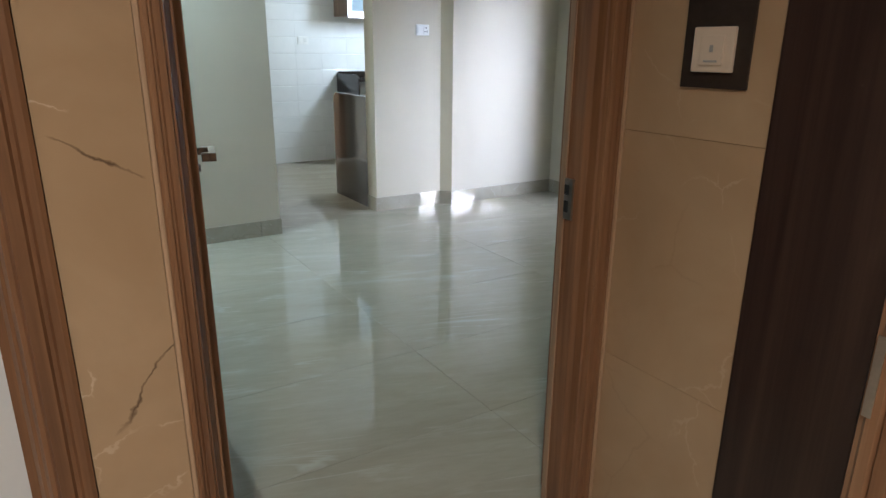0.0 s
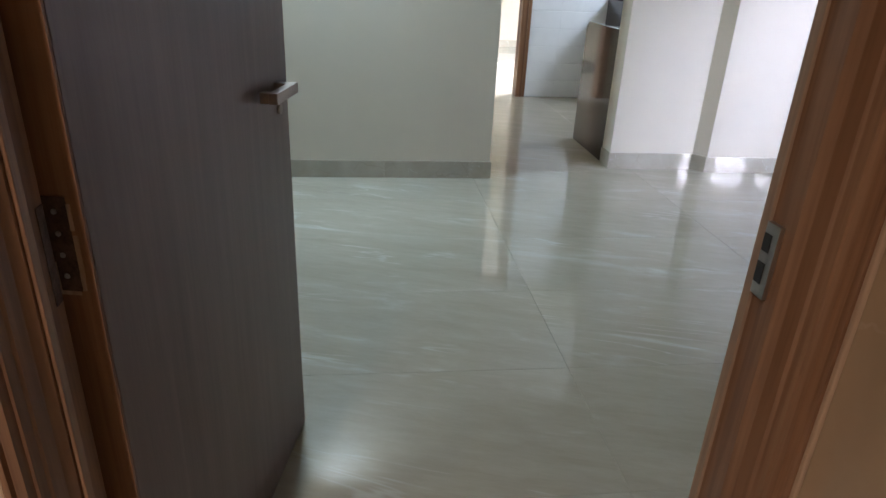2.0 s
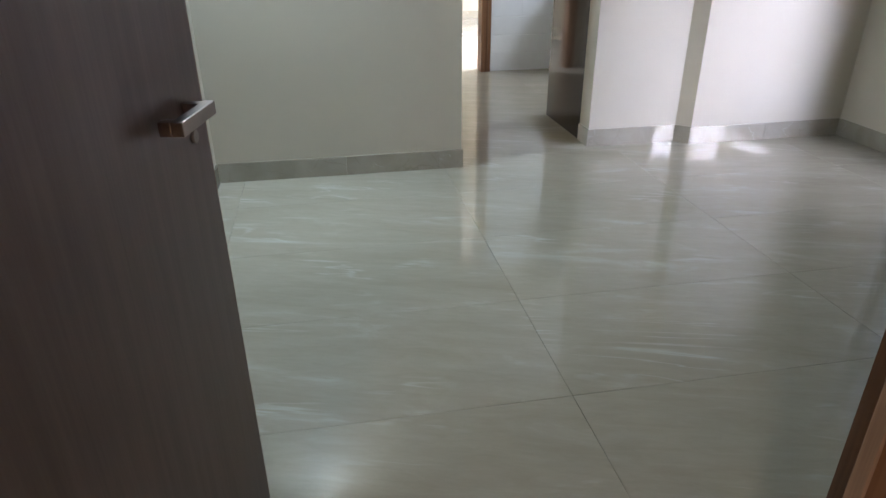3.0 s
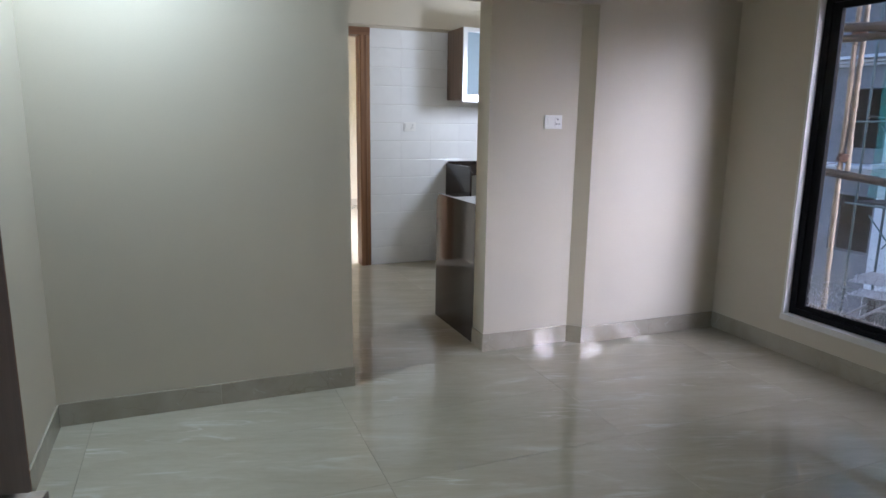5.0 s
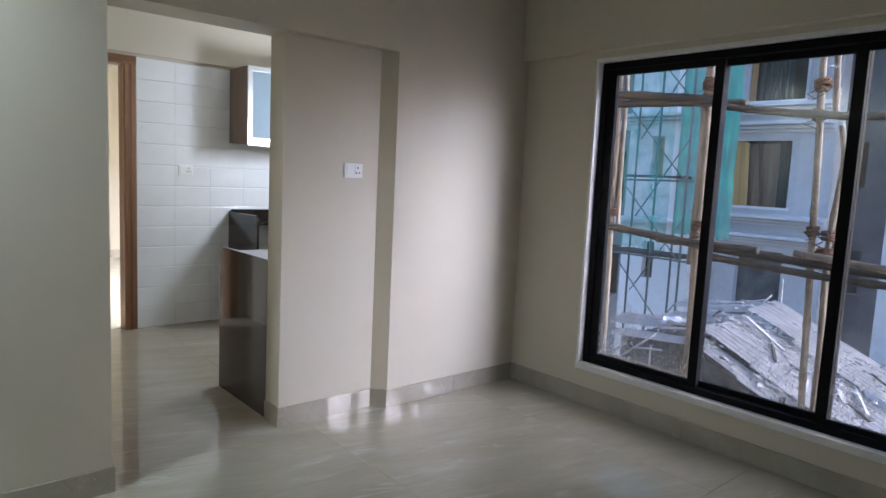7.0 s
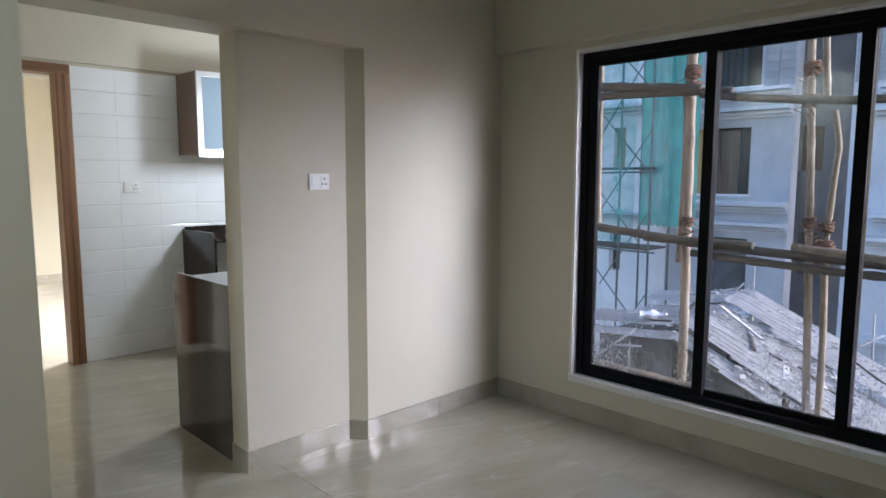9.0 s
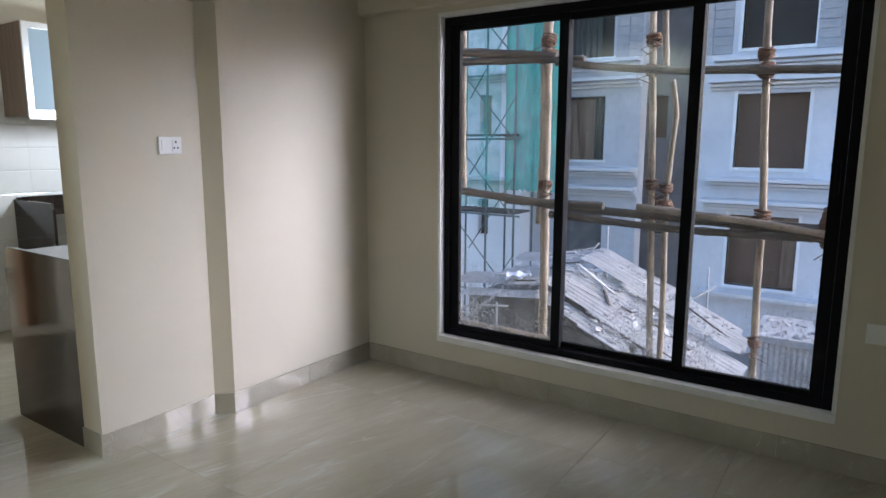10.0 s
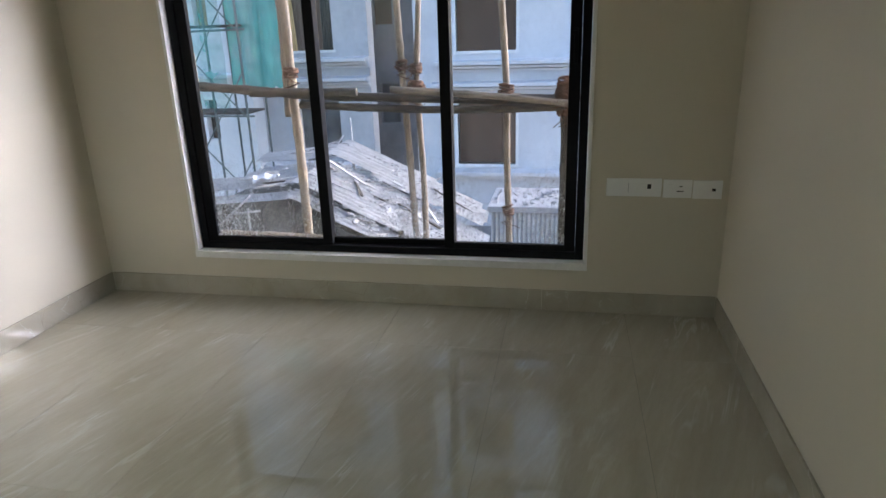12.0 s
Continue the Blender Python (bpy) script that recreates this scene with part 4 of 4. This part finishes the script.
# plastic sheet caught on the roof
crumple = bmesh.new()
bmesh.ops.create_grid(crumple, x_segments=10, y_segments=10, size=0.17)
for v in crumple.verts:
    v.co.z = 0.10 * noise.noise(v.co * 7) + 0.09
sheet = part("plastic_sheet", crumple, CORNICE)
sheet.matrix_world = pose(11.3, 8.75, roof_z(8.75, 11.3) + 0.08, -9, 0, 20)
tagged(sheet, "crumpled white plastic sheet on the shed roof", "plastic sheet")

# loose timbers standing in the rubble
def stick(a, b, r, label):
    t = part("timber_pole", tube([a, b], [r, r * 0.8], 7), DEBRIS)
    return tagged(t, label, "timber", "timbers in the rubble")


for a, b in (((10.6, 9.85, -1.55), (10.75, 8.75, -0.62)), ((10.7, 8.80, -2.4), (10.7, 8.78, -0.78)), ((10.66, 9.02, -0.86), (10.66, 8.58, -0.80)), ((10.9, 10.2, -1.6), (11.0, 9.1, -0.7)),
             ((13.6, 9.4, -1.5), (13.7, 8.4, -0.25)), ((13.7, 9.6, -0.7), (13.7, 8.5, -0.35)), ((13.6, 8.2, -1.2), (13.7, 8.25, 0.05)), ((14.2, 6.6, -1.9), (14.3, 6.65, -0.6)), ((14.0, 7.2, -1.4), (14.3, 6.5, -0.9))):
    stick(a, b, 0.020, "thin dusty timber pole standing in the rubble")

# ---- tube tower and green net ----
tower = thing("scaffold_tower", pose(0, 0, 0), "steel tube scaffold tower beside the grey building", "scaffold")
TX = 16.6
for y in (11.69, 12.48, 13.7):
    for x in (TX, TX + 1.0):
        part("standard", tube([(x, y, -3.6), (x + 0.02, y, 7.5)], 0.028, 8), PIPE, tower)
for z in (-2.2, -0.25, 1.62, 3.5, 5.4):
    part("ledger", tube([(TX - 0.05, 11.5, z), (TX - 0.05, 13.9, z + rnd.uniform(-0.04, 0.04))], 0.024, 8), PIPE, tower)
    part("brace", tube([(TX - 0.08, 11.69, z), (TX - 0.08, 13.3, z + 1.75)], 0.017, 8), PIPE, tower)
    part("brace", tube([(TX - 0.02, 12.95, z - 0.9), (TX - 0.02, 11.69, z + 0.95)], 0.017, 8), PIPE, tower)
for z in (-0.22, 1.68, 3.53):
    part("deck_board", box(TX, TX + 0.9, 11.7, 13.7, z, z + 0.05, 0.005), BAMBOO_GREY, tower)


def hanging_net(y0, y1, z0, z1, x):
    bm = bmesh.new()
    ny, nz = 34, 30
    grid = [[bm.verts.new((x + 0.09 * math.sin(5.0 * (y0 + (y1 - y0) * i / ny)) + 0.05 * noise.noise(Vector((i * 0.3, k * 0.25, 2))),
                           y0 + (y1 - y0) * i / ny + 0.05 * noise.noise(Vector((k * 0.4, i * 0.1, 7))),
                           z0 + (z1 - z0) * k / nz + (0.09 * noise.noise(Vector((i * 0.5, 1, 1))) if k == 0 else 0))) for k in range(nz + 1)] for i in range(ny + 1)]
    for i in range(ny):
        for k in range(nz):
            bm.faces.new((grid[i][k], grid[i + 1][k], grid[i + 1][k + 1], grid[i][k + 1])).smooth = True
    return bm


net = part("safety_net", hanging_net(10.66, 12.02, 0.36, 7.0, TX + 0.16), NET)
worn = part("safety_net", hanging_net(12.00, 13.33, -0.05, 7.0, TX - 0.12), THINNET)
tagged(worn, "worn see-through green net behind scaffold tubes", "safety net")
tagged(net, "green translucent safety net hung on the scaffold tower", "safety net")

# ---- bamboo scaffold ----
scaffold = thing("bamboo_scaffold", pose(0, 0, 0), "lashed bamboo pole scaffold standing outside the window", "scaffold")
brnd = random.Random(11)


def pole(pts, r, mat=None, taper=0.9, sway=0.012):
    """A bamboo culm through pts with swollen nodes."""
    pts = [Vector(p) for p in pts]
    path, radii = [], []
    gap = brnd.uniform(0.26, 0.36)
    total = sum((b - a).length for a, b in zip(pts, pts[1:]))
    steps = max(12, int(total / 0.045))
    run, phase = 0.0, brnd.uniform(0, 9)
    for k in range(steps + 1):
        d = total * k / steps
        left = d
        for a, b in zip(pts, pts[1:]):
            L = (b - a).length
            if left <= L or b is pts[-1]:
                p = a.lerp(b, min(1.0, left / L))
                break
            left -= L
        off = Vector((noise.noise(Vector((d * 1.3, phase, 0))), noise.noise(Vector((d * 1.3, phase, 5))), noise.noise(Vector((d * 1.3, phase, 9))))) * sway
        q = (d + phase) % gap
        near = min(q, gap - q)
        radii.append(0.86 * r * (1 - (1 - taper) * k / steps) * (1.16 if near < 0.024 else 1.0) * brnd.uniform(0.97, 1.03))
        path.append(p + off)
    return part("pole", tube(path, radii, 10), mat or BAMBOO, scaffold)


def lashing(parent, at, r, turns=5, along="z", tail=True):
    """Rope wound round a joint, in crossing turns with loose ends."""
    bm = bmesh.new()
    for k in range(int(turns * 1.6)):
        rr = r * 0.82 + brnd.uniform(0.002, 0.010)
        tilt = Euler((brnd.uniform(-0.4, 0.4), brnd.uniform(-0.4, 0.4), 0)).to_matrix()
        lift = brnd.uniform(-0.035, 0.035)
        ring = []
        for i in range(13):
            a = 2 * math.pi * i / 12
            p = Vector((math.cos(a) * rr, math.sin(a) * rr, lift))
            p = tilt @ p
            if along == "y":
                p = Vector((p.x, p.z, p.y))
            ring.append(Vector(at) + p)
        tube_into(bm, ring, 0.0056, 6, False)
    if tail:
        for k in range(2):
            p = Vector(at) + Vector((-r, brnd.uniform(-0.03, 0.03), 0))
            ends = [p + Vector((brnd.uniform(-0.02, 0.0) * i, brnd.uniform(-0.025, 0.025) * i, -0.025 * i + 0.012 * (i % 2))) for i in range(5)]
            tube_into(bm, ends, 0.0032, 5)
    part("lashing", bm, ROPE, parent)


v0 = pole([(7.06, 6.33, -3.6), (7.06, 6.33, 0.1), (7.05, 6.34, 1.2), (7.06, 6.35, 2.3), (7.06, 6.34, 3.6)], 0.040)
v0b = pole([(7.13, 6.42, 0.9), (7.12, 6.40, 2.0), (7.11, 6.38, 3.6)], 0.030, sway=0.02)
va = pole([(7.35, 7.285, -3.6), (7.35, 7.285, 0.28), (7.35, 7.295, 1.28), (7.35, 7.305, 3.6)], 0.025)
pole([(7.37, 7.24, 1.1), (7.37, 7.25, 1.5), (7.37, 7.265, 2.3), (7.37, 7.27, 3.6)], 0.023)
v1 = pole([(7.06, 5.52, -3.6), (7.06, 5.52, 0.06), (7.05, 5.57, 1.26), (7.06, 5.61, 2.3), (7.06, 5.62, 3.6)], 0.028)
v1b = pole([(7.08, 5.44, -0.6), (7.08, 5.455, 0.06), (7.08, 5.475, 1.12), (7.08, 5.44, 1.70), (7.08, 5.475, 1.90)], 0.027, taper=0.75)
v1c = pole([(7.12, 5.53, 1.95), (7.12, 5.57, 2.5), (7.12, 5.56, 3.6)], 0.024)
v3 = pole([(7.06, 4.87, -3.6), (7.06, 4.87, 0.04), (7.05, 4.885, 1.07), (7.06, 4.94, 2.13), (7.06, 4.95, 3.6)], 0.027)
v4 = pole([(7.04, 4.50, -3.6), (7.04, 4.50, 0.05), (7.04, 4.505, 1.10)], 0.044, BAMBOO_GREY)
pole([(7.0, 7.6, 2.22), (7.0, 7.07, 2.185), (7.0, 6.25, 2.10)], 0.040, BAMBOO_GREY)
pole([(7.0, 7.6, 2.13), (7.0, 6.05, 2.06)], 0.032, BAMBOO_GREY)
h1 = pole([(6.98, 6.25, 2.055), (6.98, 5.38, 1.945), (6.98, 4.5, 1.91), (6.98, 3.7, 1.93)], 0.030, BAMBOO_GREY)
h2 = pole([(7.0, 7.6, 1.17), (7.0, 7.06, 1.135), (7.0, 6.18, 1.055), (7.0, 5.35, 1.02), (7.0, 4.5, 1.0)], 0.036, BAMBOO_GREY)
pole([(6.95, 6.6, 1.08), (6.95, 5.85, 1.075)], 0.034, BAMBOO_GREY)
h3 = pole([(6.96, 6.25, 0.995), (6.96, 5.4, 0.955), (6.96, 4.5, 0.965)], 0.030, BAMBOO_GREY)
pole([(6.93, 5.62, 1.09), (6.93, 4.9, 1.04), (6.93, 4.45, 0.99)], 0.026, BAMBOO)
pole([(7.14, 5.3, 1.03), (7.14, 4.2, 1.0)], 0.026, BAMBOO_GREY)
pole([(7.02, 7.6, 0.10), (7.02, 7.06, 0.065), (7.02, 5.3, 0.005)], 0.030)
pole([(7.0, 5.64, -0.4), (7.0, 5.62, 0.12)], 0.026, BAMBOO_GREY)
for host, at, r, n in ((va, (7.35, 7.28, 2.18), 0.046, 8), (va, (7.35, 7.28, 1.24), 0.040, 6), (v0, (7.05, 6.34, 2.22), 0.052, 9), (v0, (7.05, 6.34, 2.12), 0.054, 6), (v0, (7.05, 6.34, 1.20), 0.048, 6), (v1, (7.05, 5.60, 2.16), 0.044, 8), (v1, (7.04, 5.60, 1.98), 0.045, 6),
                       (v1, (7.05, 5.565, 1.24), 0.036, 6), (v1b, (7.06, 5.475, 1.22), 0.036, 6), (v1b, (7.02, 5.47, 1.09), 0.056, 9), (v3, (7.04, 4.935, 2.02), 0.042, 10), (v3, (7.03, 4.925, 1.93), 0.048, 7),
                       (v3, (7.02, 4.885, 1.07), 0.048, 9), (v3, (7.05, 4.87, 0.27), 0.034, 6), (v4, (7.0, 4.51, 1.04), 0.066, 14), (v4, (7.0, 4.51, 0.95), 0.058, 10), (v4, (7.0, 4.51, 1.10), 0.054, 10)):
    lashing(host, at, r, n)


# ---- tiles of floors and walls ----
def tile_mesh(name, lx, ly, lz, edge, mat):
    bm = bmesh.new()
    vs = bmesh.ops.create_cube(bm, size=1.0)["verts"]
    bmesh.ops.scale(bm, vec=(lx, ly, lz), verts=vs)
    bmesh.ops.bevel(bm, geom=list(bm.edges), offset=edge, segments=1, affect="EDGES")
    return mesh_of(name, bm, mat)


FULL = tile_mesh("floor_tile", 1.1988, 0.5988, 0.008, 0.0003, FLOORM)
ROOMS = ((-0.6, 3.1, 0.5, 3.66), (1.8, 6.04, 3.66, 7.40), (3.17, 6.42, 7.40, 10.06), (2.42, 6.6, 10.06, 14.7))
for x0, x1, y0, y1 in ROOMS:
    for i in range(-4, 4):
        for j in range(-8, 18):
            a, b = max(x0, 3.15 + 1.2 * i), min(x1, 4.35 + 1.2 * i)
            c, d = max(y0, 4.77 + 0.6 * j), min(y1, 5.37 + 0.6 * j)
            if b - a < 0.01 or d - c < 0.01:
                continue
            whole = b - a > 1.199 and d - c > 0.599
            ob = new("floor_tile", FULL if whole else tile_mesh("floor_tile", b - a - 0.0012, d - c - 0.0012, 0.008, 0.0003, FLOORM))
            ob.parent = floor
            ob.location = ((a + b) / 2, (c + d) / 2, -0.004)

KW, KH = 0.322, 0.1815
hz = KH / 2 - 0.0005
KT = mesh_of("wall_tile", prism([(-0.0055, -hz + 0.007), (-0.0055, hz - 0.007), (-0.0030, hz), (0.005, hz), (0.005, -hz), (-0.0030, -hz)], "x", -KW / 2 + 0.0004, KW / 2 - 0.0004), TILE)
for i in range(7):
    for k in range(13):
        ob = new("wall_tile", KT)
        ob.parent = kitchen_back
        ob.location = (4.191 + KW * (i + 0.5), 9.9945, KH * (k + 0.5))

for z0, z1 in ((0, 0.55), (0.55, 1.15), (1.15, 1.75), (1.75, 2.35), (2.35, 2.75)):
    part("marble_tile", box(3.047, 3.0548, 3.159, 3.534, z0 + 0.0004, z1 - 0.0004, 0.001), PLAINMARBLE, lobby_east)
    for y in (0.5, 1.1, 1.7):
        part("marble_tile", box(3.047, 3.0548, y + 0.001, y + 0.599, z0 + 0.0004, z1 - 0.0004, 0.001), PLAINMARBLE, lobby_east)
for z0, z1 in ((0, 0.40), (0.40, 1.60), (1.60, 2.75)):
    part("marble_tile", box(1.8185, 1.9725, 3.545, 3.5518, z0 + 0.001, z1 - 0.001, 0.001), MARBLE, lobby_front)
for x in (-0.6, -0.11, 0.37):
    part("marble_tile", box(x + 0.001, x + 0.479, 3.545, 3.5518, 0, 2.85, 0.001), MARBLE, lobby_front)
for x in (0.85, 1.59, 2.33):
    part("marble_tile", box(x + 0.001, x + 0.739, 3.545, 3.5518, 2.201, 2.85, 0.001), MARBLE, lobby_front)
